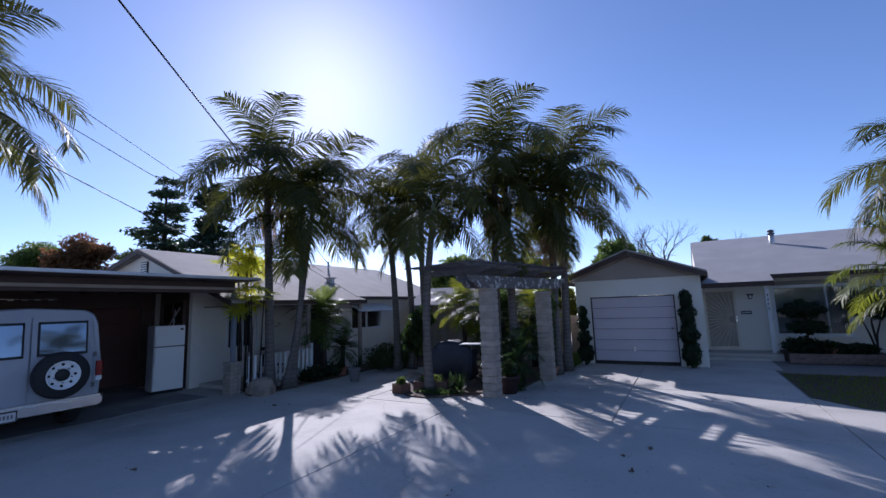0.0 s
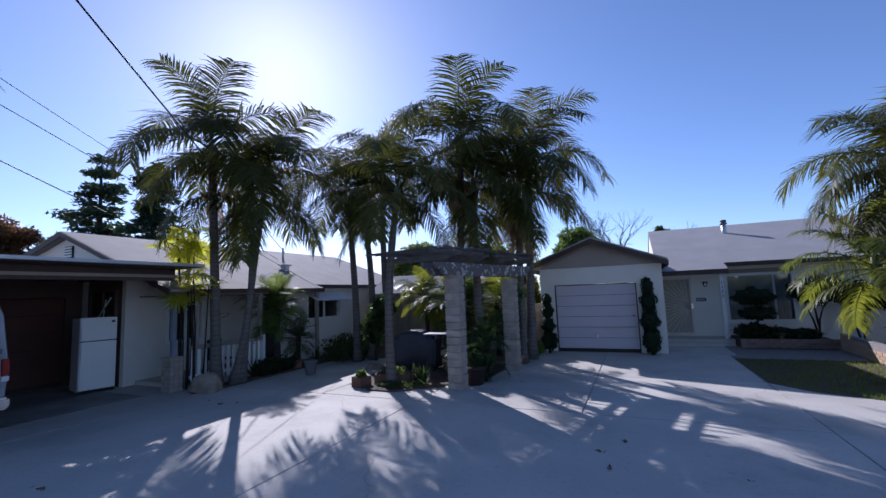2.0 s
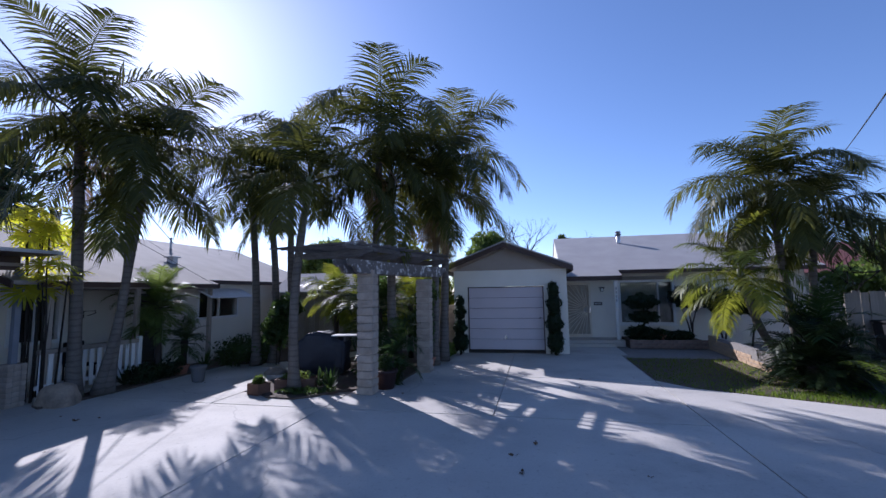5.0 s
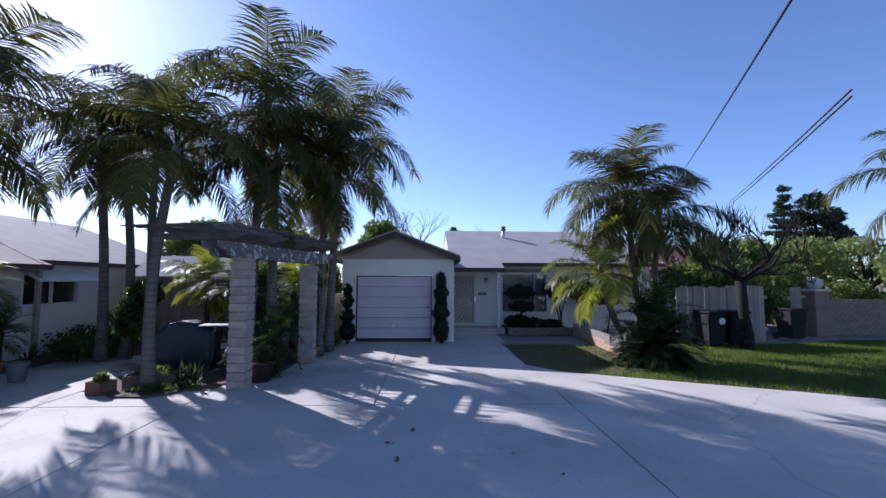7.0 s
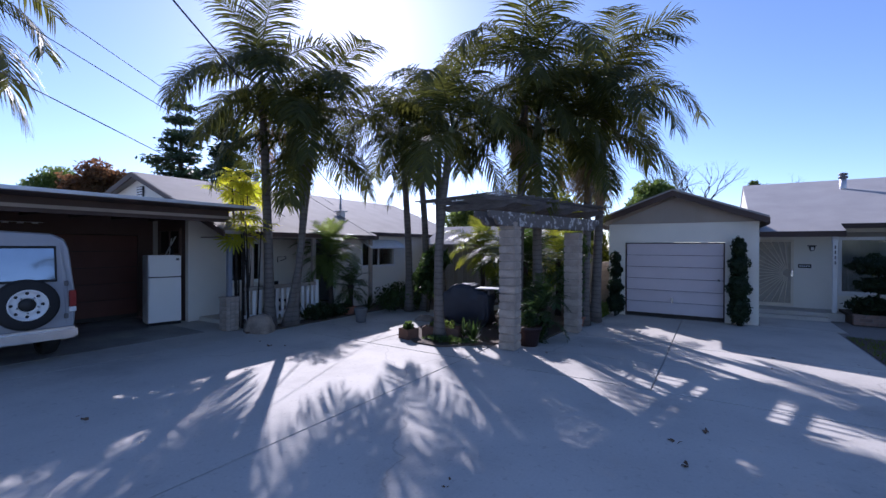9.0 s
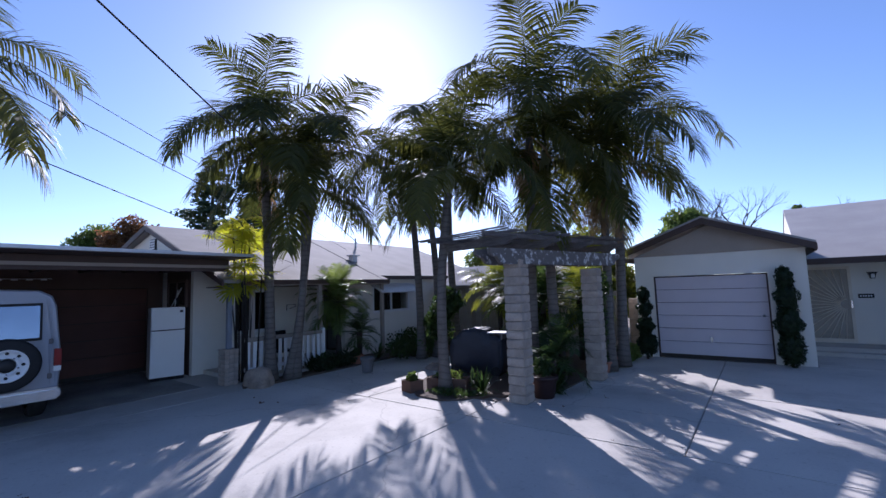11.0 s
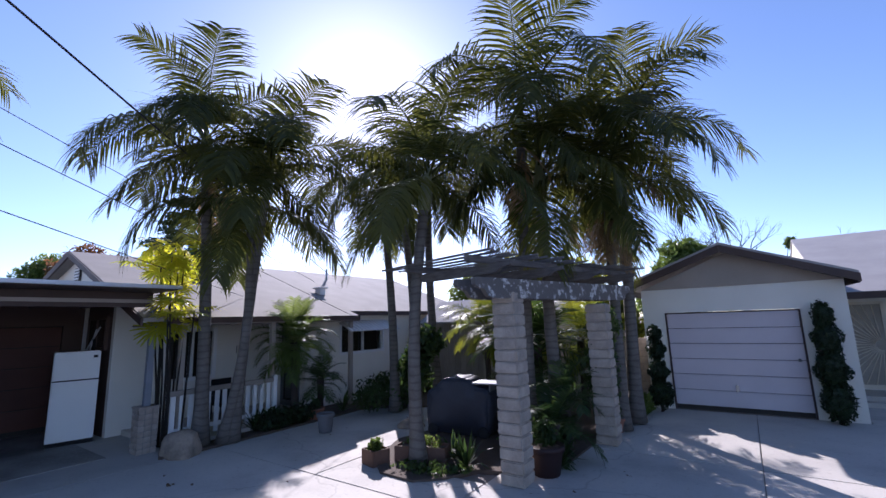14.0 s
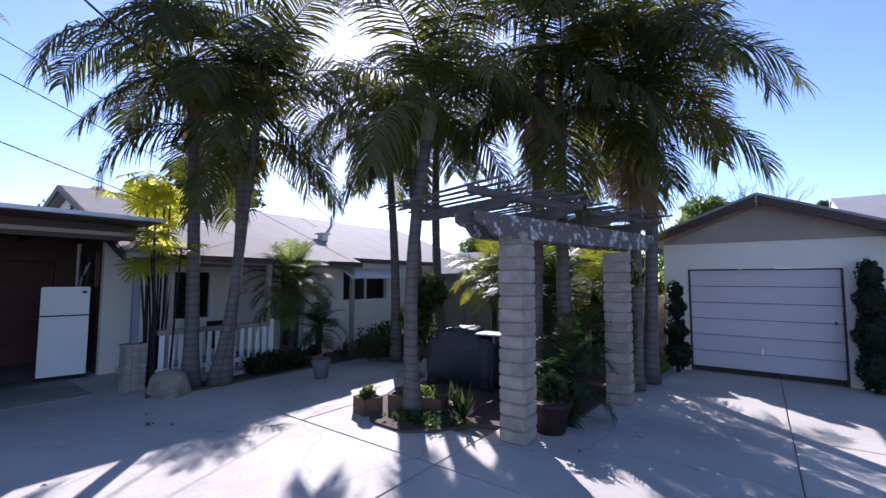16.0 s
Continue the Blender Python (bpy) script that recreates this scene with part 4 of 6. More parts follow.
# ---- van, rear towards the yard ----
def van():
    """Nose along -x; local x is the length with the rear at 0, y the width."""
    v = thing("van", (-7.12, 3.74, 0), 0, "old silver passenger van with red stripe and rear spare wheel", "van")
    v.matrix_basis = v.matrix_basis @ Matrix.Scale(1.05, 4)
    sec = [(-0.98, 0.42), (-1.0, 0.75), (-1.01, 1.05), (-0.985, 1.25), (-0.94, 1.80), (-0.885, 1.97), (-0.74, 2.05)]
    full = sec + [(0, 2.09)] + [(-y, z) for y, z in reversed(sec)]
    stations = [(0.0, 0.955, 0.0), (-0.05, 0.985, 0.0), (-0.25, 1.0, 0.0), (-1.8, 1.0, 0.0), (-3.3, 1.0, 0.0), (-3.75, 0.99, 0.0)]
    bm = bmesh.new()
    rings = []
    for x, k, dz in stations:
        rings.append([bm.verts.new((x - (0.10 * max(0, z - 1.2) if x > -0.3 else 0), y * k, z + (0 if z < 1.9 else (k - 1) * 0.8))) for y, z in full])
    nose = [bm.verts.new((-3.8 - (0.9 if z < 1.2 else 0.9 - (z - 1.2) * 0.95), y * 0.95, z)) for y, z in full]
    rings.append(nose)
    for a, b in zip(rings, rings[1:]):
        for i in range(len(full) - 1):
            f = bm.faces.new((a[i], a[i + 1], b[i + 1], b[i]))
            f.smooth = True
        bm.faces.new((a[-1], a[0], b[0], b[-1]))
    bm.faces.new(rings[0])
    bm.faces.new(list(reversed(rings[-1])))
    bmesh.ops.recalc_face_normals(bm, faces=bm.faces)
    part("body", bm, VANPAINT, v)
    for s in (-1, 1):
        y0, y1 = (0.012, 0.86) if s > 0 else (-0.86, -0.012)
        bm = bmesh.new()
        prism(bm, [(y0, 0.55), (y1, 0.55), (y1, 1.25), (y1 - s * 0.0 - (0.07 if s > 0 else 0), 1.93), (y0 + (0.07 if s < 0 else 0), 1.93), (y0, 1.25)], "x", 0.0, 0.02)
        for q in bm.verts:
            q.co.x -= 0.10 * max(0, q.co.z - 1.2)
        d = part("rear_door", bm, VANPAINT, v)
        a, b = (0.11, 0.72) if s > 0 else (-0.72, -0.11)
        bm = boxed(0.018, 0.03, a - 0.03, b + 0.03, 1.29, 1.85, 0.004)
        for q in bm.verts:
            q.co.x -= 0.10 * max(0, q.co.z - 1.2)
        part("seal", bm, RUBBER, d)
        bm = boxed(0.026, 0.036, a, b, 1.33, 1.81, 0.003)
        for q in bm.verts:
            q.co.x -= 0.10 * max(0, q.co.z - 1.2)
        part("window", bm, VANGLASS, d)
        part("hinge", boxed(0.01, 0.045, y1 - 0.03 if s > 0 else y0 - 0.02, y1 + 0.02 if s > 0 else y0 + 0.03, 1.22, 1.30, 0.006), STEELPOST, d)
        part("hinge", boxed(0.01, 0.045, y1 - 0.03 if s > 0 else y0 - 0.02, y1 + 0.02 if s > 0 else y0 + 0.03, 0.70, 0.78, 0.006), STEELPOST, d)
        part("tail_lamp", boxed(-0.06, 0.012, s * 0.945 - 0.045, s * 0.945 + 0.045, 0.88, 1.14, 0.008), LAMPRED, v, "red tail lamp")
        part("reversing_lamp", boxed(-0.06, 0.010, s * 0.945 - 0.045, s * 0.945 + 0.045, 0.80, 0.875, 0.006), WHITE, v)
        part("side_stripe", boxed(-3.7, -0.1, s * 1.004 - 0.004, s * 1.004 + 0.004, 0.86, 1.10), VANRED, v, "dark red side stripe")
        bm = boxed(-1.55, -0.4, s * 0.926 - 0.008, s * 0.926 + 0.008, 1.34, 1.78, 0.005)
        for q in bm.verts:
            q.co.y += s * (0.06 - 0.082 * (q.co.z - 1.34))
        part("side_window", bm, DARKGLASS, v)
    part("bumper", boxed(-0.12, 0.16, -0.97, 0.97, 0.40, 0.58, 0.035), CHROME, v, "dull steel rear bumper")
    pl = part("number_plate", boxed(0.16, 0.172, -0.47, -0.13, 0.36, 0.53, 0.004), SIGNM, v)
    part("plate_face", boxed(0.172, 0.176, -0.45, -0.15, 0.38, 0.51), EDGE, pl)
    for k in range(6):
        part("mark", boxed(0.176, 0.179, -0.42 + k * 0.043, -0.395 + k * 0.043, 0.42, 0.475), STEELPOST, pl)
    # spare wheel on the door
    def wheel(parent, m, name, wide=0.2, rad=0.36):
        bm = bmesh.new()
        prof = [(rad * 0.58, -wide / 2), (rad * 0.88, -wide / 2), (rad * 0.98, -wide * 0.36), (rad, -wide * 0.2), (rad, wide * 0.2), (rad * 0.98, wide * 0.36), (rad * 0.88, wide / 2), (rad * 0.58, wide / 2)]
        lathe(bm, prof, 32, cap=False)
        o = part(name, bm, RUBBER, parent)
        o.matrix_basis = m
        bm = bmesh.new()
        lathe(bm, [(0.02, 0.0), (rad * 0.26, 0.0), (rad * 0.28, wide * 0.30), (rad * 0.36, wide * 0.34), (rad * 0.40, wide * 0.18), (rad * 0.52, wide * 0.22), (rad * 0.55, wide * 0.48), (rad * 0.61, wide * 0.53), (rad * 0.61, wide * 0.40)], 32, cap=False)
        part("rim", bm, WHITE, o, "white steel rim")
        # solid black discs stand in for the shade inside hub hole and slots
        bm = lathe(bmesh.new(), [(rad * 0.255, wide * 0.1), (rad * 0.255, wide * 0.29), (rad * 0.02, wide * 0.30)], 16)
        part("hub_shade", bm, SIGNM, o, "black disc in place of the shaded hub hole")
        for k in range(8):
            a = k * 0.7854
            part("slot_shade", lathe(bmesh.new(), [(0.022, wide * 0.19), (0.022, wide * 0.235), (0.004, wide * 0.24)], 10, (rad * 0.46 * math.cos(a), rad * 0.46 * math.sin(a))), SIGNM, o)
        for k in range(5):
            a = k * 1.2566
            part("lug_nut", lathe(bmesh.new(), [(0.014, wide * 0.3), (0.014, wide * 0.44), (0.004, wide * 0.46)], 6, (rad * 0.32 * math.cos(a), rad * 0.32 * math.sin(a))), CHROME, o)
        return o
    wheel(v, pose(0.17, 0.36, 0.98, 0, 90, 0), "spare_wheel", 0.2, 0.375)
    part("wheel_carrier", boxed(0.02, 0.10, 0.28, 0.44, 0.86, 1.02, 0.01), STEELPOST, v)
    for x in (-0.95, -3.55):
        for s in (-1, 1):
            wheel(v, pose(x, s * 0.86, 0.345, -90 * s, 0, 0), "wheel", 0.22, 0.345)
    return v


van()


# ---- planting beds ----
def bed(name, outline, z, label):
    return solid(name, prism(bmesh.new(), outline, "z", -0.1, z), MULCH, label, "soil", kind="structure")


bed("porch_bed", [(-7.04, 7.75), (-6.72, 7.62), (-6.6, 8.05), (-6.58, 11.4), (-6.75, 12.1), (-7.7, 12.2), (-7.7, 11.25), (-7.04, 11.2)], 0.035, "dark mulch bed along the porch")
bed("side_bed", [(-7.7, 12.2), (-6.75, 12.1), (-5.9, 12.6), (-4.9, 13.2), (-4.0, 15.3), (-7.7, 16.9)], 0.03, "dark mulch bed by the side wall")
bed("island_bed", [(-3.1, 8.98), (-2.5, 8.95), (-2.2, 9.2), (-1.95, 9.7), (-1.3, 9.95), (-0.98, 10.6), (-0.9, 12.6), (-0.75, 14.2), (-1.0, 15.2), (-3.4, 15.4), (-3.7, 12.2), (-4.0, 10.4), (-3.55, 9.35)], 0.03, "dark mulch island bed under the palms")


# ---- pergola on slump block columns ----
block_column("block_column", "pale slump block column that carries the pergola", (-1.29, 9.62, 0), 0.33, 2.432, 0.152, 1, BLOCK)
block_column("block_column", "pale slump block column behind the climbing plants", (-0.74, 11.95, 0), 0.34, 2.28, 0.152, 1, BLOCK)
pg = thing("pergola", (-1.05, 10.75, 0.06), -13.5, "weathered timber pergola with thin top slats", "pergola")


def carved_beam(length, deep, wide):
    """A beam along y with a curved cut at both ends."""
    h = length / 2
    out = [(-h, 0), (-h, -deep * 0.35), (-h + 0.08, -deep * 0.5), (-h + 0.16, -deep * 0.55), (-h + 0.24, -deep * 0.9), (-h + 0.34, -deep)]
    out = out + [(-y, z) for y, z in reversed(out)]
    return prism(bmesh.new(), out, "x", -wide / 2, wide / 2)


for dx in (-0.16, 0.16):
    o = part("beam", carved_beam(4.1, 0.26, 0.07), PEELING, pg, "peeling painted header beam")
    o.matrix_basis = pose(dx, 0.1, 2.54, 0, 0, 0)
raf = carved_beam(2.0, 0.13, 0.045)
bmesh.ops.rotate(raf, verts=raf.verts, cent=(0, 0, 0), matrix=Matrix.Rotation(radians(90), 3, 'Z'))
raf_me = mesh_of("rafter", raf, WEATHERED)
for k in range(4):
    y = -1.6 + k * 1.12
    o = part("rafter", raf_me, WEATHERED, pg)
    o.matrix_basis = pose(-0.5, y, 2.73, 0, 0, 0)
for dx in (-1.15, 0.1):
    part("top_board", boxed(dx - 0.04, dx + 0.04, -2.0, 2.2, 2.735, 2.82, 0.005), WEATHERED, pg)
sl = mesh_of("slat", boxed(-1.2, 1.2, -0.013, 0.013, 0, 0.028, 0.003), WEATHERED)
for k in range(21):
    y = -1.98 + k * 0.2
    o = part("slat", sl, WEATHERED, pg)
    o.matrix_basis = pose(-0.72 + random.uniform(-0.1, 0.1), y + random.uniform(-0.03, 0.03), 2.822, 0, random.uniform(-0.6, 0.6), random.uniform(-1.2, 1.2))


# ---- palms ----
palm((-6.92, 8.36, 0.03), (-6.98, 8.2, 5.2), 16, 1, 0.115, 1.0, dry=2, high=0.97)
palm((-6.7, 8.66, 0.03), (-6.25, 8.75, 3.9), 11, 2, 0.092, 0.98, high=0.92)
palm((-6.62, 8.80, 0.03), (-6.02, 8.9, 4.55), 13, 3, 0.092, 0.98, high=0.95)
palm((-2.82, 9.5, 0.03), (-2.68, 9.6, 3.85), 13, 4, 0.10, 0.95, high=0.88)
palm((-5.67, 12.2, 0.03), (-5.85, 12.05, 4.9), 12, 5, 0.11, 1.0, high=0.9)
palm((-5.40, 12.6, 0.03), (-5.5, 12.45, 4.5), 11, 6, 0.11, 0.95, high=0.85)
palm((-5.1, 13.2, 0.03), (-5.2, 13.1, 5.6), 12, 7, 0.11, 1.05, high=0.9)
palm((-1.86, 11.35, 0.03), (-1.72, 11.4, 5.35), 16, 8, 0.11, 1.05, dry=3)
palm((-1.5, 11.75, 0.03), (-1.52, 11.7, 4.3), 11, 9, 0.12, 0.98, dry=3)
seedy = palm((-0.72, 12.85, 0.03), (-0.62, 12.8, 4.2), 12, 10, 0.11, 1.0, dry=5)
tall_seedy = palm((-0.62, 13.55, 0.03), (-0.4, 13.45, 5.25), 17, 11, 0.12, 1.03, dry=2)


def seed_cluster(tree, at, strands, length, seed):
    """A hanging bunch of dry flower strands."""
    g = random.Random(seed)
    bm = bmesh.new()
    for k in range(strands):
        a, r = g.uniform(0, 6.28), g.uniform(0.1, 0.42)
        out = Vector((math.cos(a), math.sin(a), 0))
        ln = length * g.uniform(0.5, 1.1)
        pts = [Vector((0, 0, 0)), out * r * 0.6 + Vector((0, 0, 0.1)), out * r + Vector((0, 0, -0.12)), out * r * g.uniform(0.85, 1.15) + Vector((g.uniform(-0.06, 0.06), g.uniform(-0.06, 0.06), -ln))]
        tube(bm, pts, [0.008, 0.006, 0.005, 0.003], 4)
    part("inflorescence", bm, SEED, tree, "dry tan flower strands").matrix_basis = pose(*at)


seed_cluster(seedy, (0.06, -0.12, 3.7), 70, 0.62, 1)
seed_cluster(tall_seedy, (0.25, -0.15, 3.75), 50, 0.7, 2)
seed_cluster(tall_seedy, (0.05, -0.14, 3.3), 40, 0.5, 3)
# palms past the lawn
palm((7.95, 13.1, -0.02), (7.6, 13.0, 3.75), 24, 12, 0.10, 0.93)
palm((8.6, 13.6, -0.02), (8.6, 13.4, 3.2), 15, 13, 0.10, 0.9)
palm((7.9, 13.6, -0.02), (6.9, 13.0, 1.75), 20, 14, 0.10, 0.86, meshes=KING_YEL, label="short yellow-green palm with arching fronds beside the lawn")
# palms at the edges of the yard
palm((-13.2, 3.0, -0.05), (-13.0, 3.2, 7.25), 22, 15, 0.19, 1.5, label="tall palm standing behind the carport")
palm((15.2, 11.6, -0.02), (15.3, 11.7, 3.9), 14, 16, 0.12, 1.05)


# ---- pygmy date palm and other small palms ----
def small_palm(base, height, fronds, meshes, seed, scale, label, girth=0.07, name="small_palm", lean=(0, 0), high=0.95):
    t = thing(name, base, 0, label, "palm")
    pts = [(lean[0] * f, lean[1] * f, height * f) for f in (0, 0.35, 0.7, 1)]
    part("trunk", tube(bmesh.new(), pts, [girth * 1.3, girth, girth * 1.05, girth * 1.25], 10), BARK, t)
    crown_of(t, pts[-1], meshes, fronds, seed, scale, high=high)
    return t


small_palm((-7.15, 10.5, 0.03), 1.8, 40, PYGMY, 21, 1.05, "pygmy date palm with fine sunlit fronds by the porch", lean=(-0.1, 0.0), high=0.95)
small_palm((-6.9, 11.0, 0.03), 0.8, 14, ARECA, 22, 0.55, "dark small palm beside the porch post")
small_palm((-1.15, 11.15, 0.03), 0.9, 10, ARECA, 23, 0.5, "bushy areca palm under the pergola")
small_palm((-1.2, 10.75, 0.03), 0.5, 11, ARECA, 24, 0.62, "low areca palm between the columns")
small_palm((-2.3, 12.9, 0.03), 1.5, 20, ARECA, 25, 1.15, "tall areca clump behind the pergola")
small_palm((-3.0, 13.6, 0.03), 1.7, 18, KING_YEL, 26, 0.62, "yellowish palm lit by the sun behind the grill")
small_palm((-4.3, 14.3, 0.03), 1.9, 20, KING_YEL, 27, 0.7, "sunlit yellow-green palm by the far fence")
small_palm((-1.7, 13.9, 0.03), 1.6, 16, KING_YEL, 28, 0.6, "golden backlit palm behind the columns")
t = thing("sago_palm", (7.4, 11.5, -0.01), 0, "broad dark green sago palm on the lawn", "palm")
part("trunk", lathe(bmesh.new(), [(0.2, 0), (0.24, 0.15), (0.2, 0.42), (0.08, 0.5)], 14), BARK, t)
crown_of(t, (0, 0, 0.5), SAGOS, 70, 31, 1.0)
small_palm((7.7, 12.1, -0.02), 1.0, 20, ARECA, 32, 0.95, "feathery palm behind the sago")


def fan_leaf(seed, radius=0.40, rays=20):
    g = random.Random(seed)
    bm = bmesh.new()
    for k in range(rays):
        a = radians(-145 + 290 * k / (rays - 1)) + g.uniform(-0.05, 0.05)
        d = Vector((math.cos(a), math.sin(a), 0))
        w = Vector((-d.y, d.x, 0))
        ln = radius * g.uniform(0.8, 1.1)
        prev = None
        for r, h, z in [(0.03, 0.008, 0.0), (ln * 0.6, 0.026, 0.015), (ln, 0.010, -0.03 - g.uniform(0, 0.05))]:
            ring = (bm.verts.new(d * r - w * h + Vector((0, 0, z))), bm.verts.new(d * r + w * h + Vector((0, 0, z))))
            if prev:
                bm.faces.new((prev[0], prev[1], ring[1], ring[0]))
            prev = ring
    return mesh_of("fan_leaf", bm, FAN_YEL)


FANS = [fan_leaf(k) for k in range(4)]


def lady_palm(base, seed, stems, height, label, leaves=6, reach=0.34, spread=0.14, below=0.45):
    """Dark canes with fan leaves on short stalks, the blades hanging outwards."""
    g = random.Random(seed)
    t = thing("lady_palm", base, 0, label, "palm")
    for s in range(stems):
        x, y = g.uniform(-spread, spread), g.uniform(-spread, spread)
        h = height * g.uniform(0.8, 1.0)
        tx, ty = x * 1.9, y * 1.9
        part("stem", tube(bmesh.new(), [(x, y, 0), (x * 1.3 + 0.03, y * 1.3, h * 0.5), (tx, ty, h)], [0.02, 0.017, 0.012], 7), DARKBARK, t)
        for k in range(leaves):
            o = part("leaf", FANS[g.randrange(4)], FAN_YEL, t)
            a = k * 137.5 + g.uniform(-30, 30)
            z = h - g.uniform(0, below)
            r = reach * g.uniform(0.6, 1.2)
            rise = g.uniform(-0.02, 0.22)
            o.matrix_basis = pose(tx, ty, z, 0, 0, a) @ pose(r, 0, rise, g.uniform(-15, 15), g.uniform(-10, 65), 0) @ Matrix.Scale(g.uniform(0.65, 1.0), 4)
            q = pose(tx, ty, z, 0, 0, a) @ Vector((r, 0, rise))
            part("leaf_stalk", tube(bmesh.new(), [(tx, ty, z - 0.05), q], [0.006, 0.005], 4), CANE, t)
    return t


lady_palm((-7.42, 7.98, 0.03), 41, 6, 2.62, "clump of lady palm with yellow sunlit fan leaves", 1, 0.28, below=0.2)
lady_palm((-6.98, 7.93, 0.03), 42, 3, 2.6, "slender lady palm beside the carport post", 2, 0.28, below=0.2)
lady_palm((-7.3, 7.95, 0.03), 43, 5, 3.75, "tall yellow fan-leaved palm above the carport roof", 5, 0.36, 0.13, 0.6)


# ---- clipped shrubs and topiary ----
def topiary(base, bulges, label, swell=0.56):
    t = thing("topiary", base, 0, label, "shrub", "clipped shrubs by the garage")
    blobs, z = [], 0.12
    for r, h in bulges:
        blobs.append(((0, 0, z + h / 2), (r, r, h * swell)))
        z += h
    part("trunk", tube(bmesh.new(), [(0, 0, 0), (0, 0, z * 0.95)], [0.035, 0.012], 7), BARK, t)
    foliage("foliage", leaf_cloud(blobs, 5200, 0.035, 60 + len(bulges), 0.10), TOPIARY, t)
    bm = bmesh.new()
    for c, r in blobs:
        k = len(bm.verts)
        bmesh.ops.create_icosphere(bm, subdivisions=2, radius=1.0, matrix=Matrix.Translation(c) @ Matrix.Diagonal((r[0] * 0.86, r[1] * 0.86, r[2] * 0.9, 1)))
    part("inner_growth", bm, TOPIARY, t)
    return t


topiary((-0.36, 14.85, 0.0), [(0.24, 0.52), (0.2, 0.44), (0.18, 0.4), (0.15, 0.34)], "spiral-clipped juniper in four tiers by the garage door")
topiary((2.52, 15.0, 0.0), [(0.24, 0.58), (0.25, 0.55), (0.22, 0.5), (0.17, 0.4)], "tall clipped juniper with swollen tiers by the garage door", 0.68)


def cloud_tree(base, stems, blobs, label, seed, count=3500, size=0.05):
    t = thing("clipped_tree", base, 0, label, "shrub", "clipped trees under the window")
    for pts in stems:
        part("stem", tube(bmesh.new(), pts, [0.035 - 0.02 * k / (len(pts) - 1) for k in range(len(pts))], 7), BARK, t)
    foliage("foliage", leaf_cloud(blobs, count, size, seed, 0.14), TOPIARY, t)
    bm = bmesh.new()
    for c, r in blobs:
        bmesh.ops.create_icosphere(bm, subdivisions=2, radius=1.0, matrix=Matrix.Translation(c) @ Matrix.Diagonal((r[0] * 0.85, r[1] * 0.85, r[2] * 0.85, 1)))
    part("inner_growth", bm, TOPIARY, t)
    return t


cloud_tree((5.55, 17.3, 0.27), [[(0, 0, 0), (0.02, 0, 0.6), (0, 0, 1.4)]], [((0, 0, 0.72), (0.48, 0.4, 0.2)), ((-0.02, 0, 1.25), (0.52, 0.42, 0.26))], "small tree clipped into two flat clouds", 71)
cloud_tree((7.05, 17.4, 0.27), [[(0, 0, 0), (-0.1, 0, 0.5), (-0.25, 0, 1.0)], [(0, 0, 0), (0.05, 0, 0.5), (0.2, 0, 1.0)], [(0.02, 0, 0.3), (0.0, 0.1, 0.8), (0.02, 0.1, 1.1)]], [((0, 0, 1.38), (0.65, 0.5, 0.42))], "round-headed clipped tree with forked pale stems", 72)
cloud_tree((8.05, 17.5, 0.0), [[(0, 0, 0), (0.1, 0, 0.6), (0.05, 0, 1.1)], [(0, 0, 0), (-0.12, 0, 0.6), (-0.2, 0, 1.1)]], [((0, 0, 1.45), (0.55, 0.5, 0.4))], "round-headed clipped tree with forked stems", 73)
cloud_tree((8.85, 17.5, 0.0), [[(0, 0, 0), (0.1, 0, 0.6), (0.05, 0, 1.1)]], [((0, 0, 1.4), (0.5, 0.45, 0.4))], "round-headed clipped tree by the wall", 74)


def shrub(base, blobs, label, seed, material=SHRUB, count=1800, size=0.06, name="shrub"):
    t = thing(name, base, 0, label, "shrub")
    g = random.Random(seed)
    bm = bmesh.new()
    for c, r in blobs:
        tube(bm, [(c[0] * 0.2, c[1] * 0.2, 0), (c[0], c[1], c[2])], [0.02, 0.006], 5)
        for k in range(4):
            tube(bm, [(c[0] * 0.6, c[1] * 0.6, c[2] * 0.6), (c[0] + g.uniform(-1, 1) * r[0] * 0.7, c[1] + g.uniform(-1, 1) * r[1] * 0.7, c[2] + g.uniform(0, 0.7) * r[2])], [0.01, 0.003], 4)
    part("stem_growth", bm, BARK, t)
    foliage("foliage", leaf_cloud(blobs, count, size, seed, 0.4), material, t)
    return t


shrub((5.35, 16.98, 0.27), [((0, 0.1, 0.2), (0.5, 0.3, 0.25)), ((0.6, 0.1, 0.15), (0.4, 0.3, 0.2))], "low dark shrub in the brick planter", 81, TOPIARY, 2600)
shrub((6.5, 17.0, 0.27), [((0, 0.1, 0.12), (0.5, 0.25, 0.15))], "low ground cover in the brick planter", 82, TOPIARY, 2200)
shrub((-6.2, 11.9, 0.03), [((0, 0, 0.3), (0.5, 0.4, 0.3)), ((0.4, 0.6, 0.3), (0.5, 0.5, 0.35))], "dark low shrub by the side wall", 83)
shrub((-7.0, 13.2, 0.03), [((0, 0, 0.35), (0.5, 0.8, 0.4)), ((0.2, 1.2, 0.3), (0.5, 0.7, 0.35))], "dark hedge along the side wall", 84)
shrub((-5.1, 12.3, 0.03), [((0, 0, 1.0), (0.4, 0.35, 0.5)), ((0.2, 0.2, 1.55), (0.4, 0.4, 0.35))], "broad-leaved glossy shrub between the palms", 85, size=0.11)
shrub((-6.75, 9.7, 0.03), [((0, 0, 0.2), (0.3, 0.4, 0.22)), ((0, 0.6, 0.2), (0.25, 0.4, 0.2))], "low plants along the picket fence", 86, TOPIARY)
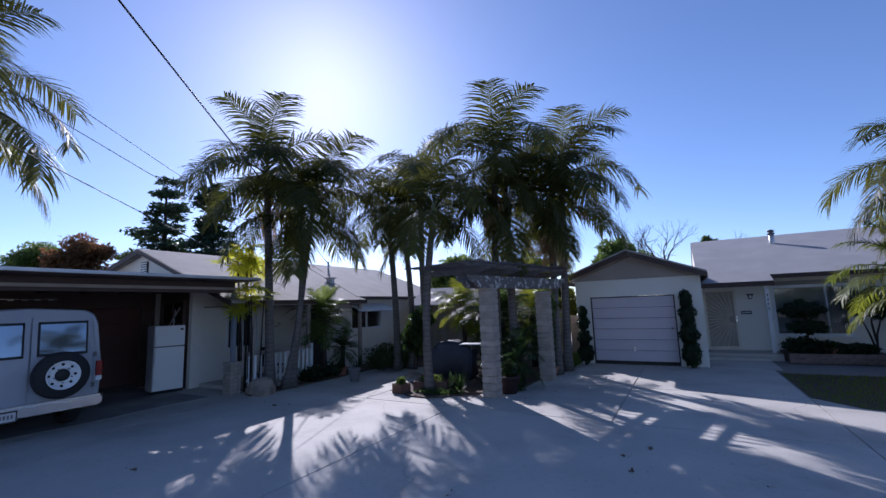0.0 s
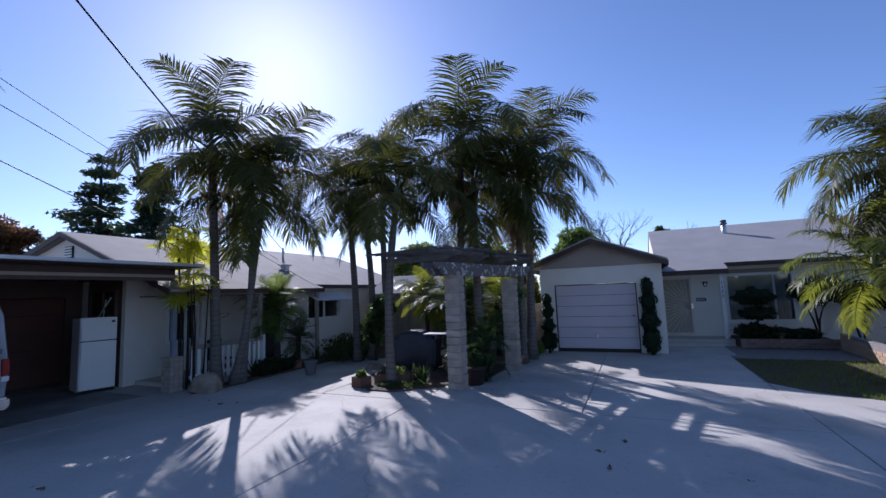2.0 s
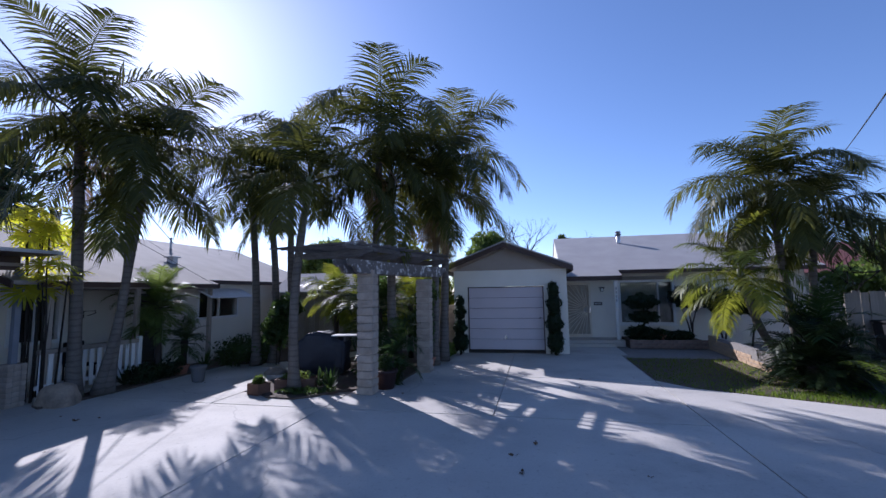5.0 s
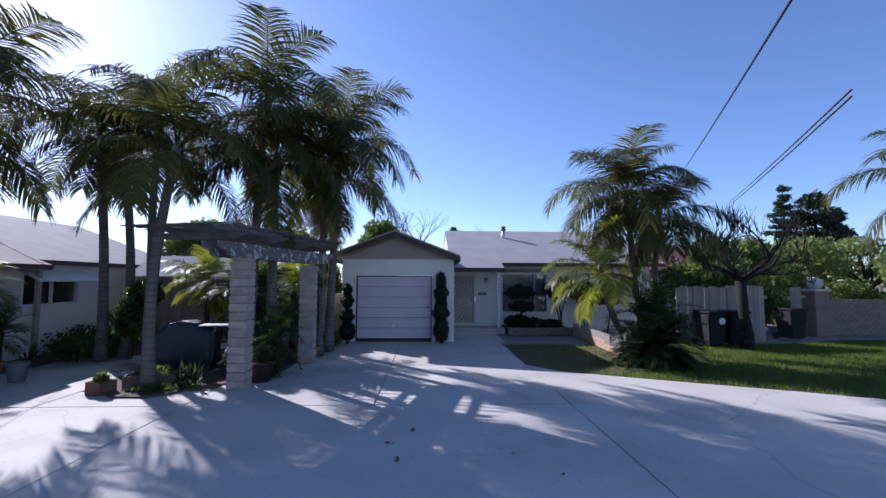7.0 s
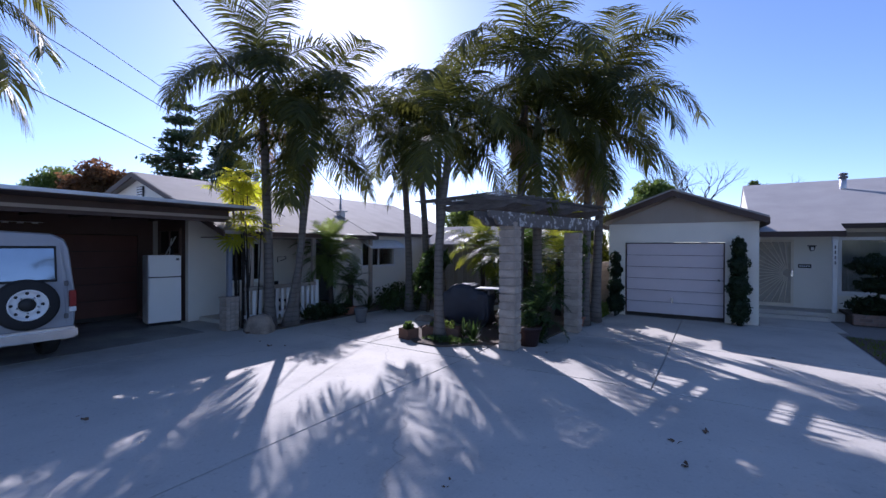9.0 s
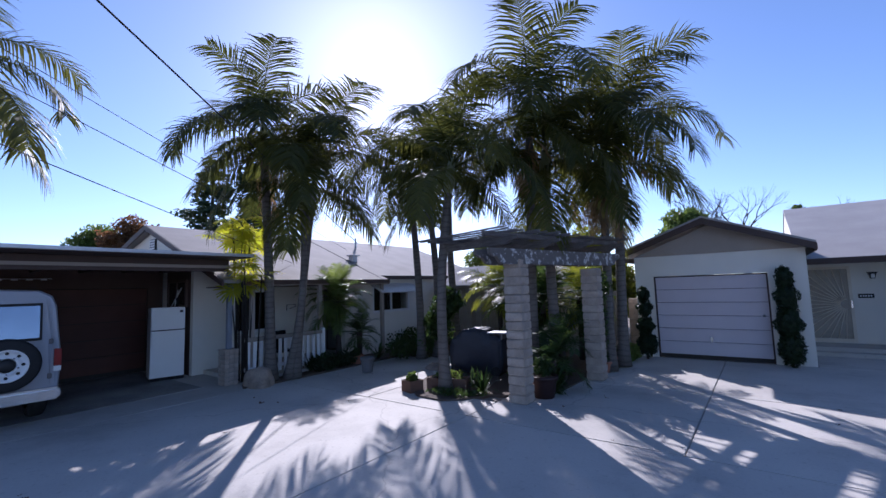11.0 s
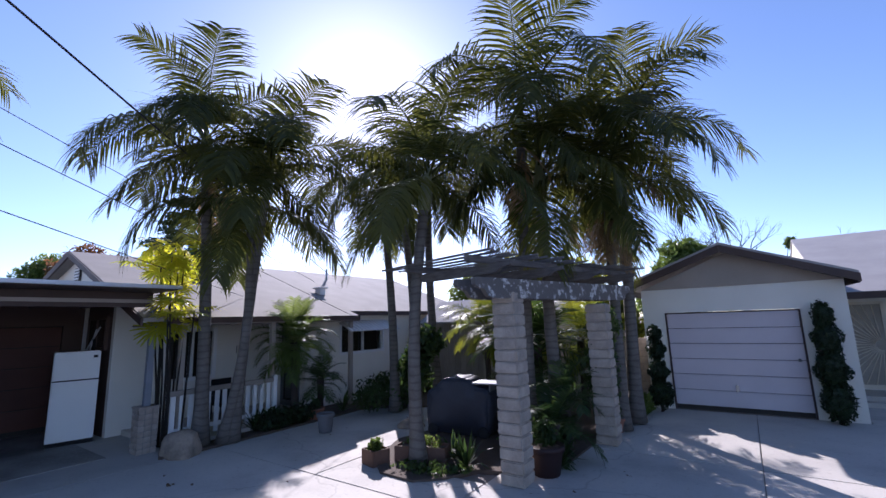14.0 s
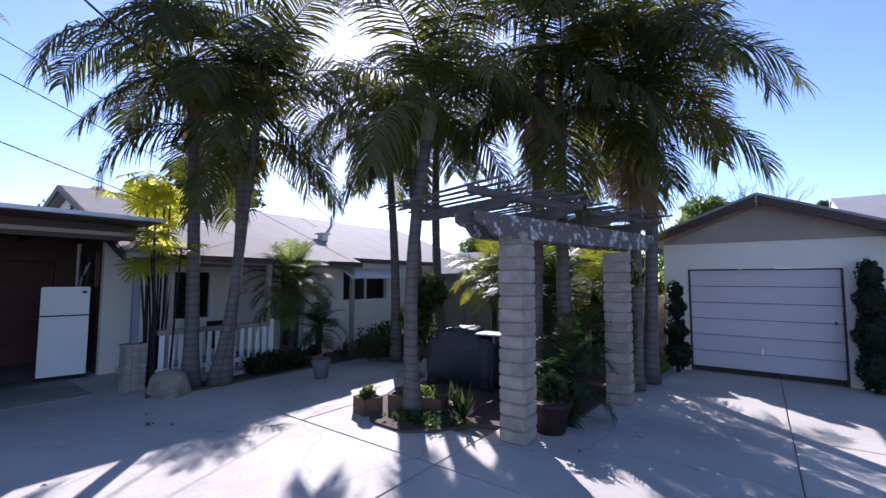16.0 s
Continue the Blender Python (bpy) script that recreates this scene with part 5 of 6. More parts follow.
shrub((-1.6, 10.6, 0.03), [((0, 0, 0.25), (0.4, 0.3, 0.3)), ((0.3, 0.5, 0.3), (0.3, 0.4, 0.3))], "leafy low plants under the pergola", 87)
shrub((-0.85, 12.2, 0.03), [((0, 0, 1.1), (0.3, 0.4, 0.9)), ((0.05, 0.2, 1.9), (0.3, 0.4, 0.4))], "dark climbing plant round the rear column", 88, count=3500, size=0.05)
shrub((-2.6, 9.3, 0.03), [((0, 0, 0.06), (0.45, 0.25, 0.06)), ((0.5, 0.2, 0.05), (0.2, 0.15, 0.06))], "low green ground cover at the palm foot", 89, count=700, size=0.035)
shrub((-0.7, 14.6, 0.0), [((0, 0, 0.2), (0.2, 0.25, 0.22))], "bright grassy plant by the garage corner", 90, CITRUS, 500, 0.08)


# spiky rosette plants
def rosette(base, count, length, label, seed, material=SHRUB):
    g = random.Random(seed)
    bm = bmesh.new()
    for k in range(count):
        a, e = g.uniform(0, 6.28), g.uniform(0.35, 1.35)
        d = Vector((math.cos(a) * math.cos(e), math.sin(a) * math.cos(e), math.sin(e)))
        w = Vector((-math.sin(a), math.cos(a), 0)) * 0.022
        ln = length * g.uniform(0.7, 1.15)
        p0, p1, p2 = Vector((0, 0, 0)), d * ln * 0.6, d * ln + Vector((0, 0, -0.25 * ln * math.cos(e)))
        vs = [bm.verts.new(q) for q in (p0 - w * 0.6, p0 + w * 0.6, p1 + w, p1 - w, p2)]
        bm.faces.new((vs[0], vs[1], vs[2], vs[3]))
        bm.faces.new((vs[3], vs[2], vs[4]))
    return solid("rosette_plant", bm, material, label, "plant", at=base)


rosette((-2.15, 9.75, 0.03), 34, 0.5, "spiky green rosette plant in the island bed", 1)
rosette((-2.5, 9.95, 0.03), 26, 0.4, "spiky rosette plant beside the planter box", 2)
rosette((-1.0, 10.35, 0.03), 40, 0.5, "strappy green plant by the red pot", 3)
rosette((-6.95, 9.45, 0.03), 26, 0.55, "dark spiky plant before the fence", 4)
rosette((-6.8, 11.6, 0.03), 34, 0.6, "dark spiky plant by the porch post", 5)
rosette((-0.6, 14.2, 0.0), 30, 0.35, "bright grassy clump by the garage", 6, GRASS)


# ---- picket fence of the porch ----
pf = thing("picket_fence", (-7.28, 7.95, 0.03), 90, "white painted picket fence along the porch", "fence")
pk = mesh_of("picket", prism(bmesh.new(), [(-0.04, 0.1), (0.04, 0.1), (0.04, 0.86), (-0.04, 0.86)], "y", -0.011, 0.011), WHITE)
for k in range(13):
    part("picket", pk, WHITE, pf).matrix_basis = pose(0.07 + k * 0.158, random.uniform(-0.003, 0.003), random.uniform(-0.006, 0.006), 0, random.uniform(-0.8, 0.8), 0)
part("rail", boxed(0, 2.06, 0.012, 0.05, 0.2, 0.28, 0.004), WHITE, pf)
part("rail", boxed(0, 2.06, -0.055, 0.055, 0.86, 0.95, 0.008), SOFFIT, pf, "brown-grey top rail")
part("post", boxed(2.065, 2.155, -0.045, 0.045, 0, 1.0, 0.006), WHITE, pf)
sp = solid("porch_chair", boxed(-8.6, -8.15, 9.35, 9.8, 0.40, 0.45, 0.01), PLASTIC, "dark metal chair on the porch", "chair")
for x in (-8.58, -8.19):
    for y in (9.37, 9.76):
        part("leg", tube(bmesh.new(), [(x, y, 0.1), (x, y, 0.42)], [0.015, 0.015], 6), PLASTIC, sp)
part("backrest", boxed(-8.62, -8.58, 9.35, 9.8, 0.45, 0.95, 0.01), PLASTIC, sp)
sc = solid("wall_ornament", tube(bmesh.new(), [(-9.32, 10.3, 1.45), (-9.32, 10.3, 1.62), (-9.32, 10.6, 1.62), (-9.32, 10.6, 1.56), (-9.32, 10.4, 1.5)], [0.012] * 5, 6), SIGNM, "black scroll ornament on the porch wall", "ornament")


# ---- boulder, pots, planters ----
def boulder(base, size, seed, label):
    bm = bmesh.new()
    bmesh.ops.create_icosphere(bm, subdivisions=4, radius=1.0)
    for v in bm.verts:
        n1 = noise.noise(v.co * 1.3 + Vector((seed, 0, 0)))
        n2 = noise.noise(v.co * 4.0 + Vector((seed, 3, 0)))
        v.co *= 1 + 0.22 * n1 + 0.06 * n2
        v.co = Vector((v.co.x * size[0], v.co.y * size[1], max(v.co.z, -0.35) * size[2] + 0.3 * size[2]))
    for f in bm.faces:
        f.smooth = True
    return solid("boulder", bm, STONE, label, "rock", at=base)


boulder((-6.72, 7.96, 0), (0.37, 0.28, 0.31), 3, "rounded tan boulder beside the brick pier")
boulder((-4.45, 11.3, 0), (0.3, 0.25, 0.1), 9, "flat pale stone at the bed edge")


def pot(base, r, h, material, label, plant=None, seed=0):
    t = thing("flower_pot", base, 0, label, "pot")
    prof = [(r * 0.68, 0), (r * 0.72, 0.01), (r * 0.93, h * 0.8), (r * 0.94, h * 0.82), (r * 1.03, h * 0.82), (r * 1.05, h * 0.98), (r * 1.0, h), (r * 0.92, h), (r * 0.9, h * 0.9), (0.02, h * 0.88)]
    part("pot_body", lathe(bmesh.new(), prof, 24), material, t)
    part("soil", lathe(bmesh.new(), [(r * 0.9, h * 0.84), (r * 0.88, h * 0.9), (0.02, h * 0.92)], 20), MULCH, t)
    if plant:
        foliage("foliage", leaf_cloud([((0, 0, h + plant * 0.45), (plant * 0.5, plant * 0.5, plant * 0.5))], 500, 0.05, seed, 0.4), SHRUB, t)
    return t


pot((-5.68, 10.15, 0), 0.17, 0.36, GREYPOT, "grey cylindrical pot standing on the path")
pot((-1.1, 10.1, 0), 0.25, 0.38, DARKPOT, "large dark red pot beside the block column", 0.35, 4)
pot((-0.86, 13.25, 0), 0.18, 0.26, TERRACOTTA, "terracotta pot with a small leafy plant", 0.32, 5)
pot((-0.8, 12.75, 0), 0.15, 0.24, TERRACOTTA, "small terracotta pot by the palm trunk", 0.22, 6)
pot((-6.75, 10.75, 0.03), 0.2, 0.22, TERRACOTTA, "low red-brown bowl pot in the bed", 0.2, 7)
pot((6.05, 16.98, 0.27), 0.12, 0.16, TERRACOTTA, "small pot on the planter ledge", 0.15, 8)


def planter_box(x0, x1, y0, y1, h, turn, label, seed):
    t = thing("planter_box", ((x0 + x1) / 2, (y0 + y1) / 2, 0.0), turn, label, "planter", "wooden planter boxes")
    a, b = (x1 - x0) / 2, (y1 - y0) / 2
    for (p, q, r, s) in [(-a, a, -b, -b + 0.025), (-a, a, b - 0.025, b), (-a, -a + 0.025, -b + 0.026, b - 0.026), (a - 0.025, a, -b + 0.026, b - 0.026)]:
        part("side", boxed(p, q, r, s, 0, h, 0.005), PLANTERWOOD, t)
    part("soil", boxed(-a + 0.026, a - 0.026, -b + 0.026, b - 0.026, 0.01, h * 0.85), MULCH, t)
    foliage("foliage", leaf_cloud([((0, 0, h + 0.05), (a * 0.8, b * 0.8, 0.1))], 250, 0.045, seed, 0.4), CITRUS, t)
    return t


planter_box(-3.62, -3.3, 9.12, 9.42, 0.22, -14, "small square terracotta-coloured planter box", 1)
planter_box(-3.3, -2.5, 9.55, 9.85, 0.24, 18, "long weathered planter box with green herbs", 2)

# covered barbecue behind the island bed
gr = thing("barbecue", (-3.2, 11.35, 0), 8, "barbecue under a dark cover on small wheels", "barbecue")
hood = [(-0.62, 0.05), (-0.63, 0.74), (-0.56, 0.82), (-0.42, 0.86), (-0.36, 0.96), (-0.24, 1.02), (0.14, 1.03), (0.27, 0.97), (0.34, 0.87), (0.56, 0.86), (0.63, 0.76), (0.62, 0.05)]
bm = prism(bmesh.new(), hood, "y", -0.3, 0.3)
bmesh.ops.bevel(bm, geom=[e for e in bm.edges], offset=0.04, segments=2, affect='EDGES', clamp_overlap=True)
bmesh.ops.triangulate(bm, faces=bm.faces)
bmesh.ops.subdivide_edges(bm, edges=[e for e in bm.edges if e.calc_length() > 0.12], cuts=3)
bmesh.ops.triangulate(bm, faces=bm.faces)
for v in bm.verts:
    fold = math.sin(v.co.x * 17 + 2.2 * noise.noise(v.co * 2.0)) * max(0.0, 0.85 - v.co.z)
    v.co += Vector((0.035 * noise.noise(v.co * 3.1), 0.03 * fold + 0.04 * noise.noise(v.co * 2.3 + Vector((5, 0, 0))), 0.02 * noise.noise(v.co * 4.0)))
    v.co.z = max(v.co.z, 0.04)
for f in bm.faces:
    f.smooth = True
part("cover", bm, TARP, gr, "dark blue-grey creased cover")
part("shelf_edge", boxed(0.30, 0.92, -0.26, 0.22, 0.93, 0.955, 0.008), EDGE, gr, "pale folding side shelf")
part("shelf_arm", boxed(0.60, 0.64, -0.2, 0.16, 0.80, 0.93, 0.006), STEELPOST, gr)
for x in (-0.5, 0.5):
    o = part("wheel", lathe(bmesh.new(), [(0.03, -0.02), (0.1, -0.02), (0.11, 0), (0.1, 0.02), (0.03, 0.02)], 18), RUBBER, gr)
    o.matrix_basis = pose(x, -0.3, 0.11, 90, 0, 0)

# ---- back of the yard: shed, block wall, timber fence ----
sh = thing("shed", (0, 0, 0), 0, "brown timber shed behind the palms", "shed")
for k in range(22):
    x = -7.2 + k * 0.2
    part("board", boxed(x, x + 0.194, 15.6, 15.63, 0, 2.05, 0.004), FENCEWOOD, sh)
part("wall", boxed(-7.2, -2.8, 15.64, 17.6, 0, 2.05), TAUPE, sh)
part("roof", prism(bmesh.new(), [(15.35, 2.05), (16.6, 2.75), (17.9, 2.05), (17.9, 2.0), (16.6, 2.69), (15.35, 2.0)], "x", -7.4, -2.7), SHINGLE, sh)


def board_fence(x0, y0, x1, y1, height, label, seed, width=0.14):
    ln = math.hypot(x1 - x0, y1 - y0)
    t = thing("board_fence", (x0, y0, 0), math.degrees(math.atan2(y1 - y0, x1 - x0)), label, "fence")
    g = random.Random(seed)
    me = [mesh_of("board", boxed(0, width - 0.006, -0.01, 0.01, 0.02, height - 0.03 + 0.03 * k, 0.003), FENCEWOOD) for k in range(3)]
    k = 0
    while (k + 1) * width < ln:
        o = part("board", me[g.randrange(3)], FENCEWOOD, t)
        o.matrix_basis = pose(k * width, g.uniform(-0.004, 0.004), 0, g.uniform(-0.6, 0.6), g.uniform(-0.4, 0.4), 0)
        k += 1
    part("rail", boxed(0, ln, 0.014, 0.06, 0.35, 0.44), FENCEWOOD, t)
    part("rail", boxed(0, ln, 0.014, 0.06, height - 0.4, height - 0.31), FENCEWOOD, t)
    return t


board_fence(-2.75, 15.7, -1.0, 15.75, 1.7, "grey timber fence behind the pergola", 1)
brick_row("block_wall", "pale block wall beside the garage", -1.0, 15.9, -0.64, 15.9, 0.0, 1.5, 0.3, 0.15, 0.15, BLOCK, "wall")
board_fence(9.9, 14.75, 13.2, 15.2, 1.78, "pale grey board fence beside the house", 2, 0.2)
board_fence(15.2, 16.6, 15.75, 16.55, 1.75, "pale board gate by the brick pier", 3, 0.2)
for (x, tall) in ((16.15, 1.6),):
    bp = thing("gate_pier", (x, 16.6, 0), 0, "brick gate pier with round stone cap", "pier")
    part("core", boxed(-0.26, 0.26, -0.26, 0.26, 0, tall), MORTAR, bp)
    me = mesh_of("brick", boxed(-0.27, 0.27, -0.27, 0.27, 0.006, 0.094, 0.008), BRICK)
    for r in range(16):
        part("brick", me, BRICK, bp).matrix_basis = pose(0, 0, r * 0.1)
    part("cap", boxed(-0.32, 0.32, -0.32, 0.32, tall, tall + 0.07, 0.015), CONCRETE, bp)
    part("ball", lathe(bmesh.new(), [(0.1, tall + 0.07), (0.2, tall + 0.15), (0.24, tall + 0.28), (0.2, tall + 0.42), (0.05, tall + 0.5)], 20), CONCRETE, bp)
    brick_row("garden_wall", "low brick garden wall past the gate", x + 0.27, 16.55, x + 6, 16.8, 0, 1.3, 0.24, 0.1, 0.14, BRICK, "wall")


def wheelie_bin(base, turn, label):
    t = thing("wheelie_bin", base, turn, label, "bin", "bins by the fence")
    bm = boxed(-0.3, 0.3, -0.34, 0.34, 0.08, 1.0, 0.03)
    for v in bm.verts:
        k = 0.78 + 0.22 * v.co.z
        v.co.x, v.co.y = v.co.x * k, v.co.y * k
    part("body", bm, PLASTIC, t)
    part("lid", boxed(-0.32, 0.32, -0.38, 0.36, 1.0, 1.07, 0.025), PLASTIC, t)
    for x in (-0.28, 0.28):
        o = part("wheel", lathe(bmesh.new(), [(0.03, -0.03), (0.12, -0.03), (0.13, 0), (0.12, 0.03), (0.03, 0.03)], 16), RUBBER, t)
        o.matrix_basis = pose(x, 0.32, 0.13, 0, 90, 0)
    return t


b1 = wheelie_bin((10.65, 14.3, -0.01), 4, "dark wheelie bin before the board fence")
part("sticker", lathe(bmesh.new(), [(0.1, 0), (0.1, 0.006), (0.02, 0.007)], 18), WHITEPRINT, b1, "round pale sticker").matrix_basis = pose(0.12, -0.335, 0.78, 90, 0, 0)
wheelie_bin((11.45, 14.4, -0.01), -6, "dark wheelie bin beside the bare tree")
wheelie_bin((14.3, 15.6, -0.01), 3, "dark bin standing in the open gateway")


# ---- bare pollarded tree ----
def bare_tree(base, height, seed, label, girth=0.17, levels=4, spread=0.75, name="bare_tree", fork_at=0.42, shoots=0):
    g = random.Random(seed)
    t = thing(name, base, 0, label, "tree")
    trunk, limbs, twigs = bmesh.new(), bmesh.new(), bmesh.new()
    fork = Vector((g.uniform(-0.2, 0.1), 0, height * fork_at))
    tube(trunk, [(0, 0, 0), (0.05, 0, height * 0.12), (fork.x * 0.5, 0, height * 0.28), fork], [girth * 1.45, girth * 1.1, girth, girth * 1.1], 12)
    if shoots:
        for k in range(9):
            z = height * g.uniform(0.08, 0.95) * fork_at
            bmesh.ops.create_icosphere(trunk, subdivisions=2, radius=girth * g.uniform(0.45, 0.75), matrix=Matrix.Translation((fork.x * z / fork.z + g.uniform(-0.6, 0.6) * girth, g.uniform(-0.7, 0.2) * girth, z)))

    def grow(p, d, ln, r, lev):
        q = [p]
        for k in range(4):
            d = (d + Vector((g.uniform(-1, 1), g.uniform(-1, 1), g.uniform(-0.45, 0.6))) * 0.28).normalized()
            q.append(q[-1] + d * ln / 4)
        tube(limbs if lev < 2 else twigs, q, [r * (1 - 0.13 * k) for k in range(5)], 7 if lev < 2 else 5)
        if shoots and lev == levels:
            for k in range(shoots):
                e = q[-1] + Vector((g.uniform(-0.2, 0.2), g.uniform(-0.2, 0.2), g.uniform(0.2, 0.55)))
                tube(twigs, [q[-1], q[-1].lerp(e, 0.5) + Vector((g.uniform(-0.05, 0.05), 0, 0)), e], [0.009, 0.006, 0.003], 4)
        if lev < levels:
            for k in range(3 if lev < 2 else g.choice((2, 3))):
                dd = (d + Vector((g.uniform(-1, 1), g.uniform(-1, 1), g.uniform(-0.5, 0.8))) * spread).normalized()
                grow(q[-1] if k < 2 else q[2], dd, ln * g.uniform(0.55, 0.75), r * 0.5, lev + 1)
    for k in range(5):
        a = k * 1.2566 + g.uniform(-0.3, 0.3)
        grow(fork, Vector((math.cos(a), math.sin(a), g.uniform(0.35, 0.9))).normalized(), height * 0.3, girth * 0.62, 0)
    part("trunk", trunk, DARKBARK, t)
    part("limbwork", limbs, DARKBARK, t)
    tagged(part("branchwork", twigs, DARKBARK, t), "", "", "", "stuff")
    return t


bare_tree((11.3, 13.7, -0.02), 3.6, 7, "bare dark pollarded tree on the lawn", 0.135, 3, 0.8, fork_at=0.55, shoots=5)
bare_tree((1.5, 34, 0), 8.0, 9, "bare winter tree beyond the garage roof", 0.22, 5, 0.6)


# ---- trees and hedges behind ----
def conifer(base, height, width, seed, label):
    g = np.random.default_rng(seed)
    t = thing("conifer_tree", base, 0, label, "tree")
    part("trunk", tube(bmesh.new(), [(0, 0, 0), (0.1, 0, height * 0.5), (0, 0, height * 0.97)], [height * 0.025, height * 0.016, 0.03], 9), BARK, t)
    blobs = []
    for k in range(46):
        f = 0.18 + 0.8 * k / 46
        a = k * 2.4 + g.uniform(-0.3, 0.3)
        f = f + g.uniform(-0.03, 0.03)
        r = width * max(0.05, 1 - f) ** 0.5 * g.uniform(0.35, 1.1)
        blobs.append(((math.cos(a) * r * 0.65, math.sin(a) * r * 0.65, height * f), (r * 0.55 + 0.25, r * 0.55 + 0.25, 0.16 + height * 0.014)))
    foliage("crown", leaf_cloud(blobs, 12000, 0.2, seed, 0.5, 0.6, 2.2), CONIFER, t)
    return t


def leafy_tree(base, height, radius, seed, label, material=CITRUS, count=9000, size=0.16, low=0.35):
    g = random.Random(seed)
    t = thing("leafy_tree", base, 0, label, "tree")
    bm = bmesh.new()
    tube(bm, [(0, 0, 0), (0.1, 0, height * 0.3), (0, 0.1, height * 0.6)], [radius * 0.09, radius * 0.07, radius * 0.04], 9)
    blobs = []
    for k in range(16):
        a, f = k * 2.4, g.uniform(low, 0.92)
        r = radius * g.uniform(0.35, 0.75) * math.sin(math.pi * min(0.95, max(0.25, f)))
        c = (math.cos(a) * r, math.sin(a) * r, height * f)
        blobs.append((c, (radius * g.uniform(0.28, 0.45),) * 2 + (radius * g.uniform(0.2, 0.34),)))
        tube(bm, [(0, 0, height * min(f, 0.5) * 0.8), (c[0] * 0.6, c[1] * 0.6, c[2] * 0.9), c], [radius * 0.04, radius * 0.02, 0.01], 5)
    part("trunk", bm, BARK, t)
    foliage("crown", leaf_cloud(blobs, count, size, seed, 0.35), material, t)
    return t


conifer((-32.5, 18.5, 0), 13.0, 3.6, 1, "tall dark conifer beyond the low roof")
conifer((-28.0, 19.5, 0), 12.0, 3.2, 2, "tall dark conifer behind the house")
leafy_tree((-31, 13, 0), 7.5, 2.6, 3, "autumn-coloured tree beyond the carport", AUTUMN)
leafy_tree((-36, 12, 0), 7.5, 2.8, 4, "green tree beyond the carport roof")
leafy_tree((-27, 14.5, 0), 6.2, 2.0, 14, "yellowing tree beyond the carport", FROND_YEL)
leafy_tree((-0.8, 27, 0), 5.6, 2.2, 5, "leafy green tree behind the garage")
leafy_tree((-5, 23, 0), 4.6, 2.2, 6, "sunlit leafy tree behind the shed", FROND_YEL)
leafy_tree((-2.2, 18.5, 0), 3.0, 1.3, 16, "sunlit bushy tree behind the timber fence", FROND_YEL, size=0.1)
leafy_tree((-9.5, 24, 0), 5.0, 2.4, 7, "leafy tree beyond the low roof")
leafy_tree((4.6, 40, 0), 7.2, 1.1, 8, "slender tree top beyond the roof")
for k, (x, y, h, r) in enumerate([(13.5, 18.5, 3.4, 1.9), (16.0, 20, 3.8, 2.2), (19.5, 21, 4.0, 2.4), (23.5, 21.5, 4.2, 2.6), (28, 22, 4.5, 3.0)]):
    leafy_tree((x, y, 0), h, r, 30 + k, "dense sunlit hedge tree behind the board fence", CITRUS, 9000, 0.13, 0.15)
conifer((46, 52, 0), 14, 2.6, 11, "far tall conifer against the sky")
leafy_tree((50, 52, 0), 13, 4.0, 12, "far round tree against the sky", CONIFER, size=0.35)
# neighbouring house with a red roof, mostly hidden
nb = thing("house", (15.5, 27, 0), 0, "distant house with a dull red roof", "house")
part("wall", boxed(-4, 5, 0, 6, 0, 2.6), STUCCO_TAN, nb)
part("roof", prism(bmesh.new(), [(-0.6, 2.6), (3, 4.4), (6.6, 2.6)], "x", -4.5, 5.5), RED_TILE, nb)

# the street side behind the walker: hedge and a plain wall
leafy_tree((-2, -22, 0), 6, 4, 51, "street tree behind the driveway", CITRUS)
leafy_tree((9, -20, 0), 7, 4, 52, "street tree across the road", CITRUS)


# ---- overhead cables ----
def cable(a, b, sag, r, label):
    bm = bmesh.new()
    pts = []
    for k in range(25):
        f = k / 24
        p = Vector(a).lerp(Vector(b), f)
        p.z -= sag * 4 * f * (1 - f)
        pts.append(p)
    tube(bm, pts, [r] * 25, 6)
    return solid("overhead_cable", bm, CABLE, label, "cable", "overhead cables")


